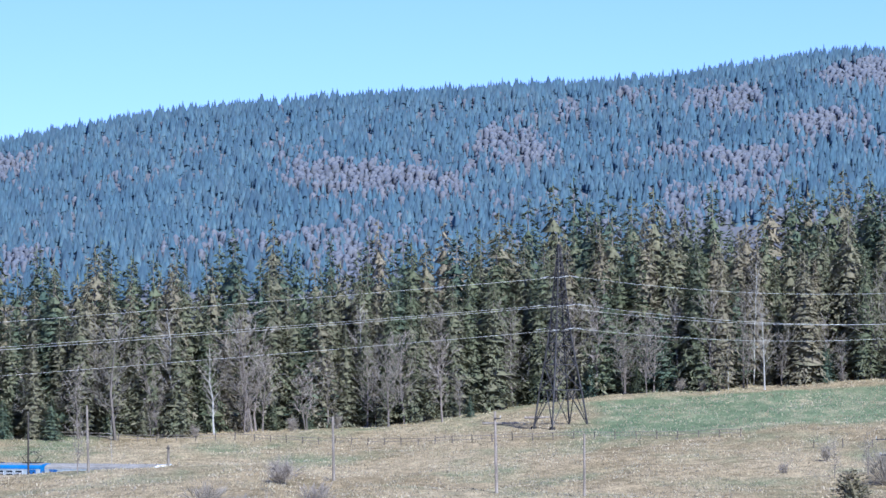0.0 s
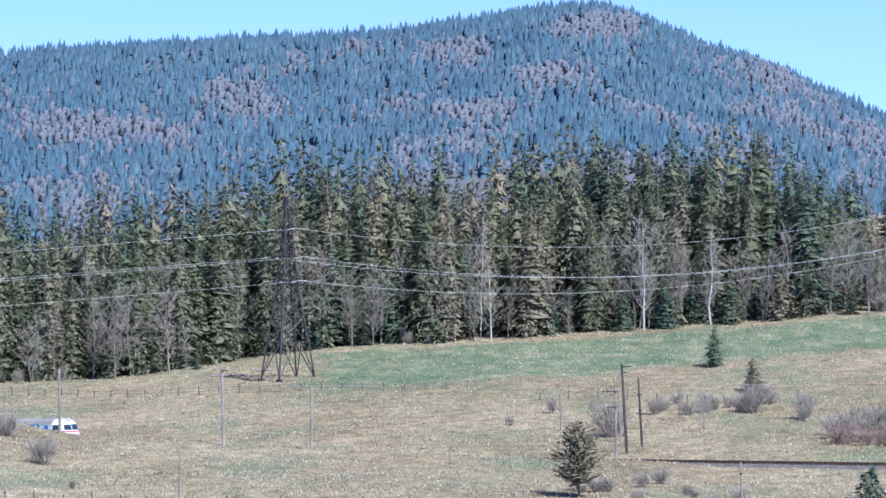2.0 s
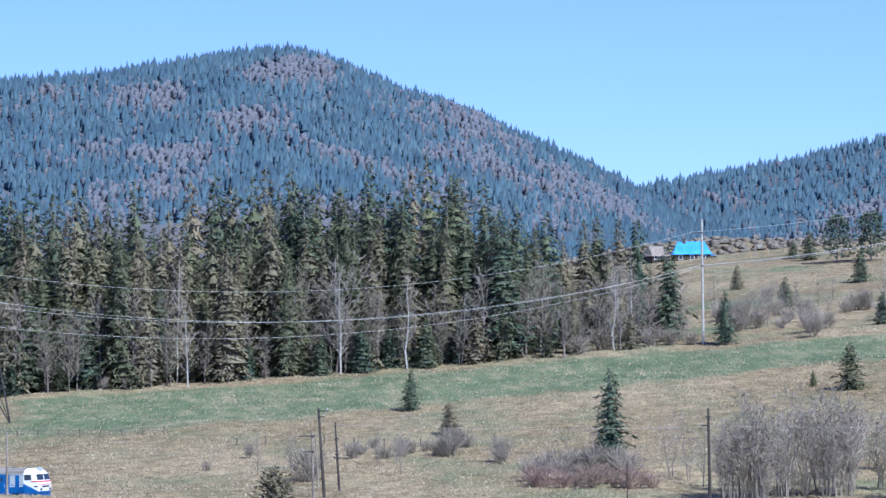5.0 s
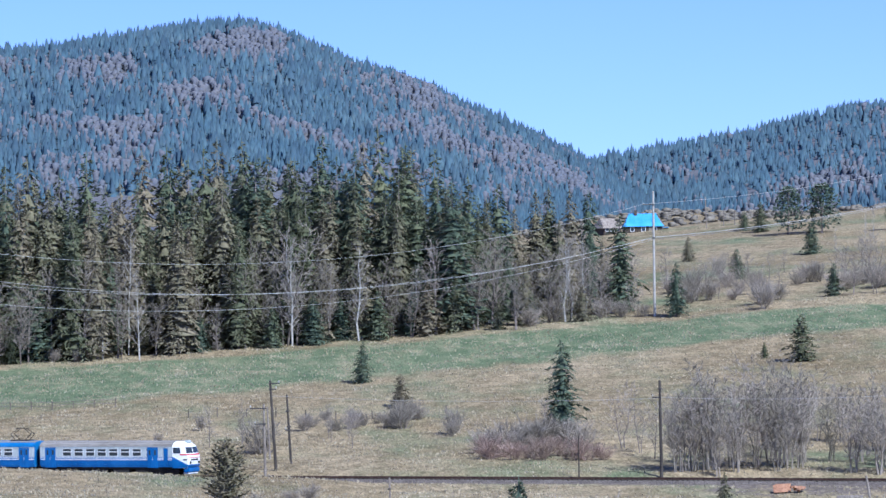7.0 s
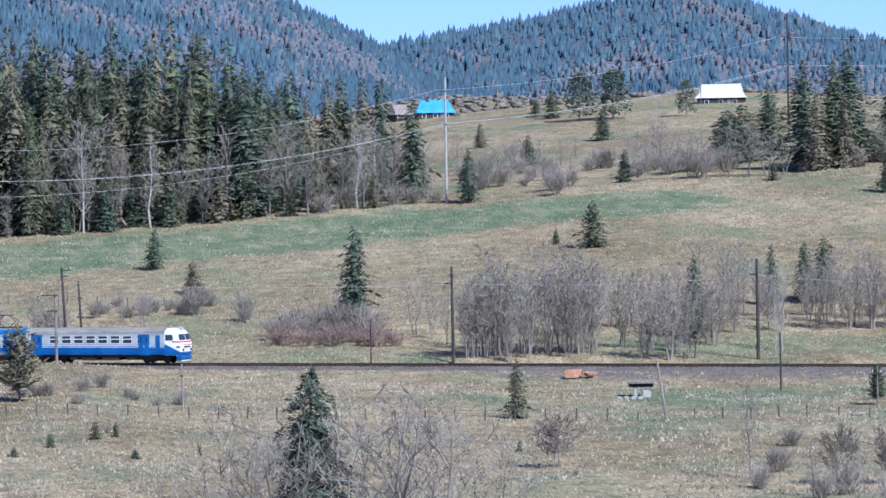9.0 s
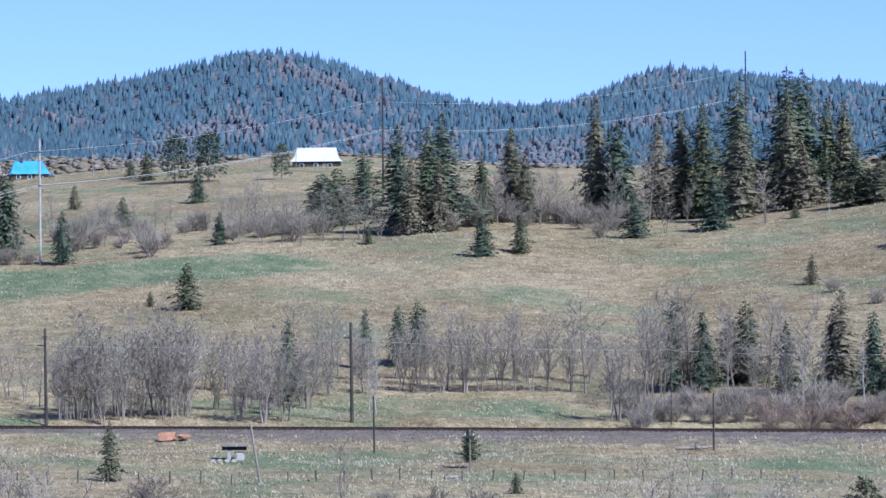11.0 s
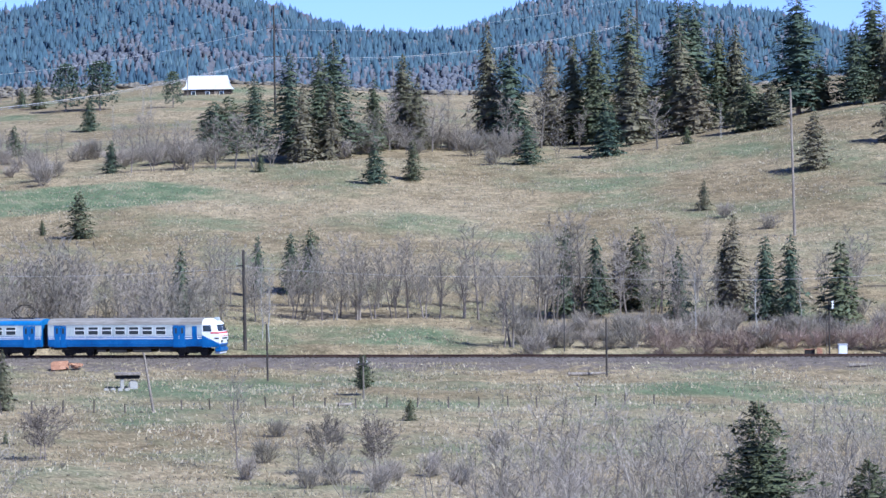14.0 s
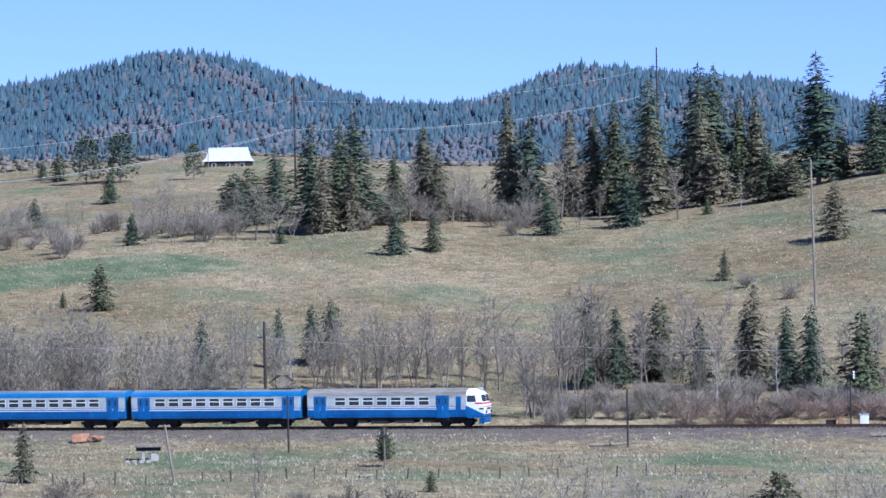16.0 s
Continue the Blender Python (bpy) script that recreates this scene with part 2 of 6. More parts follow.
def part(name, bm, mat, parent, label=""):
    me = bpy.data.meshes.new(name)
    bmesh.ops.recalc_face_normals(bm, faces=bm.faces[:])
    bm.to_mesh(me)
    bm.free()
    me.materials.append(mat)
    ob = new(name, me)
    if parent is not None:
        ob.parent = parent
    return tagged(ob, label)


def add_box(bm, x0, x1, y0, y1, z0, z1, bevel=0.0):
    g = bmesh.ops.create_cube(bm, size=1, matrix=Matrix.Translation(((x0 + x1) / 2, (y0 + y1) / 2, (z0 + z1) / 2)) @ Matrix.Diagonal((x1 - x0, y1 - y0, z1 - z0, 1)))
    if bevel:
        es = list({e for v in g["verts"] for e in v.link_edges})
        bmesh.ops.bevel(bm, geom=es, offset=bevel, segments=2, affect="EDGES")


def box(x0, x1, y0, y1, z0, z1, bevel=0.0):
    bm = bmesh.new()
    add_box(bm, x0, x1, y0, y1, z0, z1, bevel)
    return bm


def add_rod(bm, a, b, r0, r1=None, n=6):
    a, b = Vector(a), Vector(b)
    q = (b - a).to_track_quat("Z", "Y").to_matrix().to_4x4()
    bmesh.ops.create_cone(bm, cap_ends=True, segments=n, radius1=r0, radius2=r0 if r1 is None else r1, depth=(b - a).length, matrix=Matrix.Translation((a + b) / 2) @ q)


def rod(a, b, r0, r1=None, n=6):
    bm = bmesh.new()
    add_rod(bm, a, b, r0, r1, n)
    return bm


def thing(name, at, label, category, group="", rz=0.0):
    e = new(name)
    e.empty_display_size = 0.5
    e.matrix_basis = Matrix.Translation(at) @ pose(0, 0, 0, 0, 0, rz)
    return tagged(e, label, category, group)

# ---- ground ----
def ground_material():
    m = bpy.data.materials.new("dry_meadow")
    m.use_nodes = True
    N, L = m.node_tree.nodes, m.node_tree.links
    b = N["Principled BSDF"]
    b.inputs["Roughness"].default_value, b.inputs["Specular IOR Level"].default_value = 0.95, 0.1
    pos = N.new("ShaderNodeNewGeometry").outputs["Position"]

    def tex(scale, detail, stretch=(1, 1, 1), rough=0.62):
        mp, n = N.new("ShaderNodeMapping"), N.new("ShaderNodeTexNoise")
        mp.inputs["Scale"].default_value = stretch
        n.inputs["Scale"].default_value, n.inputs["Detail"].default_value, n.inputs["Roughness"].default_value = scale, detail, rough
        L.new(pos, mp.inputs["Vector"])
        L.new(mp.outputs[0], n.inputs["Vector"])
        return n.outputs["Fac"]

    def ramp(fac, stops):
        r = N.new("ShaderNodeValToRGB")
        e = r.color_ramp.elements
        while len(e) < len(stops):
            e.new(0.5)
        for i, (p, c) in enumerate(stops):
            e[i].position, e[i].color = p, (*c, 1)
        L.new(fac, r.inputs["Fac"])
        return r.outputs["Color"]

    def blend(fac, a, c, kind="MIX"):
        x = N.new("ShaderNodeMix")
        x.data_type, x.blend_type = "RGBA", kind
        if isinstance(fac, float):
            x.inputs[0].default_value = fac
        else:
            L.new(fac, x.inputs[0])
        L.new(a, x.inputs[6])
        L.new(c, x.inputs[7])
        return x.outputs[2]

    def masked(name, scale, soft, stretch=(1, 1, 1)):
        at = N.new("ShaderNodeAttribute")
        at.attribute_name = name
        add = N.new("ShaderNodeMath")
        add.operation = "ADD"
        L.new(at.outputs["Fac"], add.inputs[0])
        L.new(tex(scale, 5, stretch), add.inputs[1])
        mr = N.new("ShaderNodeMapRange")
        mr.interpolation_type = "SMOOTHSTEP"
        mr.inputs["From Min"].default_value, mr.inputs["From Max"].default_value = 1.0 - soft, 1.0 + soft
        L.new(add.outputs[0], mr.inputs["Value"])
        return mr.outputs[0]

    patches = ramp(tex(0.035, 4, (1, 0.45, 1)), [(0.32, (0.24, 0.193, 0.12)), (0.5, (0.328, 0.27, 0.177)), (0.68, (0.405, 0.34, 0.235))])
    tufts = ramp(tex(0.4, 8, (1, 0.7, 1), 0.8), [(0.33, (0.40, 0.38, 0.33)), (0.47, (0.75, 0.73, 0.68)), (0.56, (1.0, 0.97, 0.92)), (0.7, (1.35, 1.3, 1.2))])
    col = blend(1.0, patches, tufts, "MULTIPLY")
    blades = ramp(tex(4.5, 3, (1, 0.16, 1), 0.7), [(0.32, (0.5, 0.49, 0.47)), (0.5, (0.95, 0.94, 0.92)), (0.68, (1.4, 1.38, 1.33))])
    grass = ramp(tex(0.25, 6, (1, 0.4, 1)), [(0.3, (0.09, 0.13, 0.07)), (0.52, (0.15, 0.185, 0.105)), (0.7, (0.29, 0.265, 0.17))])
    col = blend(masked("green", 0.06, 0.16, (1, 0.5, 1)), col, grass)
    col = blend(1.0, col, blades, "MULTIPLY")
    # forest litter, its colour blued to paint in the haze of the far slopes
    hazy_litter = ramp(tex(0.3, 5), [(0.35, (0.10, 0.11, 0.13)), (0.55, (0.14, 0.14, 0.155)), (0.7, (0.19, 0.175, 0.18))])
    col = blend(masked("wood", 0.05, 0.15), col, hazy_litter)
    stones = ramp(tex(2.2, 6), [(0.3, (0.07, 0.06, 0.05)), (0.5, (0.15, 0.125, 0.105)), (0.7, (0.25, 0.21, 0.18))])
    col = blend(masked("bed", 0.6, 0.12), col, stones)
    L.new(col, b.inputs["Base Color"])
    bp = N.new("ShaderNodeBump")
    bp.inputs["Strength"].default_value, bp.inputs["Distance"].default_value = 0.7, 0.35
    L.new(tex(0.9, 6), bp.inputs["Height"])
    L.new(bp.outputs[0], b.inputs["Normal"])
    return m


def bump01(v, a, b, c, d):
    return np.clip((v - a) / (b - a), 0, 1) * np.clip((d - v) / (d - c), 0, 1)


def build_ground():
    az = np.radians(np.concatenate([np.linspace(-180, -12, 22)[:-1], np.linspace(-12, 30, 300), np.linspace(30, 180, 22)[1:-1]]))
    r = np.concatenate([np.linspace(0.5, 250, 40), np.linspace(255, 430, 48), np.linspace(432, 530, 80), np.linspace(532, 720, 80), np.linspace(725, 1300, 70), np.linspace(1320, 2300, 18), np.linspace(2340, 5400, 60), [9000, 20000]])
    A, R = np.meshgrid(az, r)
    x, y = R * np.sin(A), R * np.cos(A)
    z = ground(x, y)
    n, k = len(az), len(r)
    i, j = np.meshgrid(np.arange(k - 1), np.arange(n), indexing="ij")
    f = np.stack([i * n + j, i * n + (j + 1) % n, (i + 1) * n + (j + 1) % n, (i + 1) * n + j], -1).reshape(-1, 4)
    v = np.stack([x, y, z], -1).reshape(-1, 3)
    me = bpy.data.meshes.new("ground")
    me.from_pydata(np.vstack([v, [[0, 0, 18.4]]]).tolist(), [], f.tolist() + [[len(v), (q + 1) % n, q] for q in range(n)])
    me.materials.append(GROUND)
    me.polygons.foreach_set("use_smooth", [True] * len(me.polygons))
    deg = np.degrees(A)
    rr = DP / np.cos(np.clip(AZ_N - A, -1.1, 1.1))
    green = 0.72 * bump01(R, 600 + 3.5 * np.clip(deg - 4, 0, 9), 632 + 3 * np.clip(deg - 4, 0, 9), 686, 697) * bump01(deg, 0.5, 2.5, 14, 18)
    green += 0.42 * bump01(R, 560, 585, 600, 625) * bump01(deg, -1.5, 0, 3, 4.5)
    green += 0.5 * bump01(R, 575, 590, 605, 620) * bump01(deg, 21, 22.5, 24, 26)
    green += 0.5 * bump01(rr - R, 14, 30, 90, 140) * bump01(deg, 9, 14, 24, 28)
    green += 0.55 * bump01(R - rr, 6, 14, 30, 50) * bump01(deg, 11, 13, 18, 20)
    green = np.where(R < 1000, np.maximum(green, 0.40), 0)
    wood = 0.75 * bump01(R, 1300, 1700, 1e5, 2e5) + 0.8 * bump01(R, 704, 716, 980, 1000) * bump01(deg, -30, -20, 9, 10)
    bed = 0.8 * bump01(np.abs(R - rr), -2, -1, 3.2, 6)
    bed = np.maximum(bed, 0.6 * bump01(rr - R, -1, 1, 9, 24) * bump01(deg, 9, 12.5, 26, 30))
    for name, vals in (("green", green), ("wood", wood), ("bed", bed)):
        at = me.attributes.new(name, "FLOAT", "POINT")
        at.data.foreach_set("value", np.append(vals.reshape(-1), 0).astype(np.float32))
    return tagged(new("ground", me), "rolling dry spring meadow with green strips and wooded hills", "ground", kind="structure")


GROUND = ground_material()
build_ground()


# ---- trees ----
def spruce_mesh(seed, h, radius, boughs, sprays=17, droop=0.45, ragged=0.3, bare=0.06, power=0.85, leaf=1.0):
    """Needle sprays of one conifer on drooping boughs of uneven reach, shorter towards the tip."""
    rng = np.random.default_rng(seed)
    v = (np.arange(boughs) + rng.random(boughs)) / boughs
    u = 1 - (1 - v) ** 0.74
    a = np.arange(boughs) * 2.39996 + rng.normal(0, 0.35, boughs)
    ph = rng.uniform(0, 6.283, 3)

    def reach(u, a):
        lobe = 1 + 0.20 * np.sin(3 * a + 9 * u + ph[0]) + 0.15 * np.sin(2 * a - 23 * u + ph[1]) + 0.13 * np.sin(47 * u + ph[2])
        return (radius * (1 - u) ** power * (0.6 + 0.4 * np.minimum(1, u * 6 + 0.3)) + 0.15) * lobe

    ln = (reach(u, a) * rng.uniform(1 - ragged, 1 + ragged * 0.4, boughs))[:, None]
    z0, dz = (h * (bare + (1 - bare) * u))[:, None], (droop * rng.uniform(0.6, 1.4, boughs))[:, None]
    n = (boughs, sprays)
    t = (np.arange(sprays)[None] + rng.random(n)) / sprays * 0.85 + 0.18
    p, side = ln * t, ln * 0.3 * (1.15 - t) * rng.normal(0, 0.8, n)
    ca, sa_ = np.cos(a)[:, None], np.sin(a)[:, None]
    c = np.stack([ca * p - sa_ * side, sa_ * p + ca * side, z0 - dz * p * (0.4 + 0.6 * t) + rng.normal(0, 0.012 * h * 0.5, n)], -1)
    b = a[:, None] + rng.normal(0, 0.6, n)
    size = leaf * (0.21 + 0.07 * ln) * rng.uniform(0.6, 1.4, n)
    out = np.stack([np.cos(b), np.sin(b), -dz * 0.9 + rng.normal(0, 0.28, n)], -1) * (size * 1.5)[..., None]
    wide = np.stack([-np.sin(b), np.cos(b), rng.normal(0, 0.6, n)], -1) * (size * rng.uniform(0.2, 0.4, n))[..., None]
    V = np.stack([c - wide, c + wide, c + out], -2).reshape(-1, 3, 3)
    # sprays are round tufts: they take the light as the crown's outside does
    N = np.concatenate([c[..., :2] / (np.linalg.norm(c[..., :2], axis=-1, keepdims=True) + 1e-3), np.full((*n, 1), 0.5)], -1) + rng.normal(0, 0.38, (*n, 3))
    N = N.reshape(-1, 3)
    turn = (np.cross(V[:, 1] - V[:, 0], V[:, 2] - V[:, 0]) * N).sum(1) < 0
    V[turn] = V[turn][:, [1, 0, 2]]
    V, N = V.reshape(-1, 3).tolist(), np.repeat(N, 3, 0).tolist()
    F = np.arange(len(V)).reshape(-1, 3).tolist()
    # dense inner boughs, tier over tier
    tiers = max(9, boughs // 11)
    for w in range(tiers):
        u = 0.8 * (w + rng.random() * 0.5) / tiers
        z, k, m = h * (bare + (1 - bare) * u), len(V), 9
        for i in range(m):
            q = 6.283 * (i + rng.uniform(-0.3, 0.3)) / m + w
            r = float(reach(u, q))
            lo = r * rng.uniform(0.35, 0.74)
            x, y = math.cos(q), math.sin(q)
            V += [(0.1 * r * x, 0.1 * r * y, z + h / tiers * 0.6), (lo * x, lo * y, z - abs(droop) * lo * rng.uniform(0.2, 0.9))]
            N += [(x, y, 0.4), (x, y, 0.2)]
        for i in range(m):
            j = (i + 1) % m
            F.append((k + 2 * i, k + 2 * i + 1, k + 2 * j + 1, k + 2 * j))
    k = len(V)
    V += [(0.1, 0, h * 0.95), (-0.05, 0.09, h * 0.95), (-0.05, -0.09, h * 0.95), (0, 0, h * 1.03)]
    N += [(1, 0, 0.2), (-0.5, 0.8, 0.2), (-0.5, -0.8, 0.2), (0, 0, 1)]
    F += [(k, k + 1, k + 3), (k + 1, k + 2, k + 3), (k + 2, k, k + 3)]
    return V, F, N


def limb(V, F, a, b, r0, r1, n):
    d = (b - a).normalized()
    s = d.orthogonal().normalized()
    t = d.cross(s)
    k = len(V)
    for p, r in ((a, r0), (b, r1)):
        for i in range(n):
            q = 6.2832 * i / n
            V.append(p + s * (r * math.cos(q)) + t * (r * math.sin(q)))
    for i in range(n):
        F.append((k + i, k + (i + 1) % n, k + n + (i + 1) % n, k + n + i))


def conifer(name, seed, h, radius, boughs, mat, label, **kw):
    e = thing(name, (0, 0, 0), label, "tree")
    V, F = [], []
    limb(V, F, Vector((0, 0, -0.5)), Vector((0, 0, h * 0.5)), h * 0.012 + 0.04, h * 0.007 + 0.02, 7)
    limb(V, F, Vector((0, 0, h * 0.5)), Vector((0, 0, h * 0.97)), h * 0.007 + 0.02, 0.02, 5)
    rnd = random.Random(seed + 77)
    for i in range(14):
        a, z = rnd.random() * 6.28, h * rnd.uniform(0.03, 0.3)
        ln = radius * rnd.uniform(0.3, 0.7)
        limb(V, F, Vector((0, 0, z)), Vector((ln * math.cos(a), ln * math.sin(a), z - 0.2 * ln)), 0.03, 0.008, 3)
    mesh_object("trunk", V, F, BARK, e)
    V, F, N = spruce_mesh(seed, h, radius, boughs, **kw)
    mesh_object("crown", V, F, mat, e, normals=N)
    return e


def pine_mesh(seed, h, radius):
    """Broad rounded crown of needle tufts carried on spreading limbs."""
    rnd = random.Random(seed)
    V, F = [], []
    for i in range(560):
        u = rnd.random() ** 0.8
        a = rnd.random() * 6.28
        z = h * (0.12 + 0.88 * u)
        reach = radius * math.sqrt(max(0.02, 1 - ((u - 0.33) / 0.69) ** 2)) * rnd.uniform(0.35, 1.12)
        c = Vector((math.cos(a) * reach, math.sin(a) * reach, z + rnd.uniform(-0.3, 0.3)))
        for k in range(4):
            s = rnd.uniform(0.2, 0.5) * radius * 0.3
            d = [Vector((rnd.gauss(0, 1), rnd.gauss(0, 1), rnd.gauss(0.1, 0.6))).normalized() * s for _ in range(3)]
            b = len(V)
            V += [c + d[0], c + d[1], c + d[2]]
            F.append((b, b + 1, b + 2))
    return V, F


def pine(name, seed, h, radius, mat, label):
    e = thing(name, (0, 0, 0), label, "tree")
    V, F = [], []
    limb(V, F, Vector((0, 0, -0.4)), Vector((0, 0, h * 0.9)), h * 0.016 + 0.04, 0.04, 7)
    rnd = random.Random(seed)
    for i in range(16):
        a, z = rnd.random() * 6.28, h * rnd.uniform(0.25, 0.85)
        limb(V, F, Vector((0, 0, z)), Vector((radius * 0.7 * math.cos(a), radius * 0.7 * math.sin(a), z + 0.12 * h)), 0.06, 0.02, 4)
    mesh_object("trunk", V, F, BARK, e)
    V, F = pine_mesh(seed, h, radius)
    mesh_object("crown", V, F, mat, e)
    return e


def grow(rnd, V, F, TV, TF, p, d, ln, r, level, tw, spread, twig):
    """Limbs that fork and taper; the last forks are thin twigs."""
    bend = Vector((rnd.gauss(0, 0.09), rnd.gauss(0, 0.09), 0.05))
    mid = p + d * (ln * 0.5)
    d2 = (d + bend).normalized()
    end = mid + d2 * (ln * 0.5)
    n = 5 if level > 1 else 3
    if level > 0:
        limb(V, F, p, mid, r, r * 0.8, n)
        limb(V, F, mid, end, r * 0.8, r * 0.58, n)
        kids = rnd.randint(4, 5) if level > 1 else rnd.randint(4, 6)
        for i in range(kids):
            f = rnd.uniform(0.14, 1.0) if i < kids - 1 else 1.0
            q = p + d * (ln * 0.5 * min(1, f * 2)) + d2 * (ln * max(0, f - 0.5))
            side = d2.orthogonal().normalized()
            side.rotate(Matrix.Rotation(rnd.random() * 6.283, 3, d2))
            tilt = rnd.uniform(0.35, 0.95) * spread if i < kids - 1 else rnd.uniform(0, 0.25)
            nd = (d2 * math.cos(tilt) + side * math.sin(tilt) + Vector((0, 0, 0.12))).normalized()
            grow(rnd, V, F, TV, TF, q, nd, ln * rnd.uniform(0.5, 0.78), r * 0.5, level - 1, tw, spread, twig)
    else:
        for i in range(tw):
            s = Vector((rnd.gauss(0, 1), rnd.gauss(0, 1), rnd.gauss(0, 1))).normalized()
            a = p + d * (ln * rnd.uniform(-0.1, 0.6))
            way = (d + s * rnd.uniform(0.2, 0.8) + Vector((0, 0, 0.15))).normalized() * ln * rnd.uniform(0.6, 1.2)
            w = d.cross(s).normalized() * twig
            b = len(TV)
            TV += [a - w, a + w, a + way]
            TF.append((b, b + 1, b + 2))
            for j in range(1):
                q = a + way * rnd.uniform(0.2, 0.7)
                s2 = Vector((rnd.gauss(0, 1), rnd.gauss(0, 1), rnd.gauss(0.2, 1))).normalized()
                e = q + (way * 0.5 + s2 * way.length * 0.35)
                w2 = way.cross(s2).normalized() * twig * 0.7
                b = len(TV)
                TV += [q - w2, q + w2, e]
                TF.append((b, b + 1, b + 2))


def bare_tree(name, seed, h, label, stems=1, spread=0.8, bark=None, twigs=None, levels=3, twig=0.03, tw=7, lean=0.06, first=0.42, category="tree"):
    rnd = random.Random(seed)
    e = thing(name, (0, 0, 0), label, category)
    V, F, TV, TF = [], [], [], []
    for s in range(stems):
        a = rnd.random() * 6.283
        k = lean if stems == 1 else rnd.uniform(0.1, 0.45) * spread
        d = Vector((math.cos(a) * k, math.sin(a) * k, 1)).normalized()
        base = Vector((math.cos(a) * 0.12 * (stems > 1), math.sin(a) * 0.12 * (stems > 1), -0.25))
        grow(rnd, V, F, TV, TF, base, d, h * first * rnd.uniform(0.85, 1.1), h * 0.0115 / stems ** 0.5 + 0.012, levels, tw, spread, twig)
    top = max(v.z for v in TV)
    k = h / top
    mesh_object("trunk", [v * k for v in V], F, bark or BARK, e)
    mesh_object("crown", [v * k for v in TV], TF, twigs or TWIGS, e)
    return e


def leafless_tree(name, seed, h, label, stems=1, width=0.26, bark=None, twigs=None, twig=0.022, boughs=30, low=0.16, lean=0.05, rise=0.9, tw=6):
    """Upright stems with rising boughs in an oval crown, each ending in sprays of fine twigs."""
    rnd = random.Random(seed)
    e = thing(name, (0, 0, 0), label, "tree")
    V, F, TV, TF = [], [], [], []

    def sliver(a, b, w):
        s = (b - a).cross(Vector((rnd.gauss(0, 1), rnd.gauss(0, 1), rnd.gauss(0, 1)))).normalized() * w
        k = len(TV)
        TV.extend((a - s, a + s, b))
        TF.append((k, k + 1, k + 2))

    for st in range(stems):
        a = 6.283 * (st + rnd.random()) / stems
        k = lean if stems == 1 else rnd.uniform(0.05, 0.26)
        hs = h * (1 if st == 0 else rnd.uniform(0.72, 1.0))
        knots = [Vector((math.cos(a), math.sin(a), 0)) * (0.25 * (stems > 1)) + Vector((0, 0, -0.3))]
        for i in range(1, 6):
            f = i / 5
            knots.append(Vector((math.cos(a) * k * hs * f ** 0.8 + rnd.gauss(0, 0.012) * h, math.sin(a) * k * hs * f ** 0.8 + rnd.gauss(0, 0.012) * h, hs * f * 0.93)))
        r0 = (0.011 * h + 0.03) / stems ** 0.4
        for i in range(5):
            limb(V, F, knots[i], knots[i + 1], r0 * (1 - 0.185 * i), r0 * (1 - 0.185 * (i + 1)), 5)
        n = max(8, int(boughs / stems ** 0.6))
        for j in range(n):
            f = low + (0.97 - low) * (j + rnd.random()) / n
            i = min(4, int(f * 5))
            p = knots[i].lerp(knots[i + 1], f * 5 - i)
            g = (f - low) / (1 - low)
            ln = width * h * (0.35 + 0.65 * math.sin(math.pi * min(1, 0.18 + g * 0.8))) * rnd.uniform(0.6, 1.25) / stems ** 0.25
            q = j * 2.4 + rnd.gauss(0, 0.5)
            d = Vector((math.cos(q), math.sin(q), rise * rnd.uniform(0.5, 1.5))).normalized()
            m = p + d * (ln * 0.5)
            end = m + (d + Vector((0, 0, 0.35))).normalized() * (ln * 0.5)
            limb(V, F, p, m, r0 * 0.32 * (1 - 0.6 * f), r0 * 0.2 * (1 - 0.6 * f), 3)
            limb(V, F, m, end, r0 * 0.2 * (1 - 0.6 * f), 0.008, 3)
            for c in range(5):
                o = p.lerp(m, rnd.uniform(0.3, 1)) if c < 2 else m.lerp(end, rnd.uniform(0, 1))
                d2 = (d + Vector((rnd.gauss(0, 0.55), rnd.gauss(0, 0.55), rnd.gauss(0.25, 0.35)))).normalized()
                l2 = ln * rnd.uniform(0.35, 0.65)
                sliver(o, o + d2 * l2, twig * 1.3)
                for _ in range(tw):
                    o2 = o + d2 * (l2 * rnd.uniform(0.15, 0.95))
                    d3 = (d2 + Vector((rnd.gauss(0, 0.6), rnd.gauss(0, 0.6), rnd.gauss(0.2, 0.45)))).normalized()
                    sliver(o2, o2 + d3 * (l2 * rnd.uniform(0.35, 0.8)), twig)
    k = h / max(v.z for v in TV)
    mesh_object("trunk", [v * k for v in V], F, bark or BARK, e)
    mesh_object("crown", [v * k for v in TV], TF, twigs or TWIGS, e)
    return e


def hide_master(ob):
    for o in (*ob.children_recursive, ob):
        bpy.data.objects.remove(o)


SPRUCE_LABEL = "spruce with olive green drooping boughs at the meadow's edge"
FIR_LABEL = "dense dark green fir standing in dry grass"
KINDS = {}


def kind(key, build, h):
    KINDS[key] = [(b, h) for b in build]


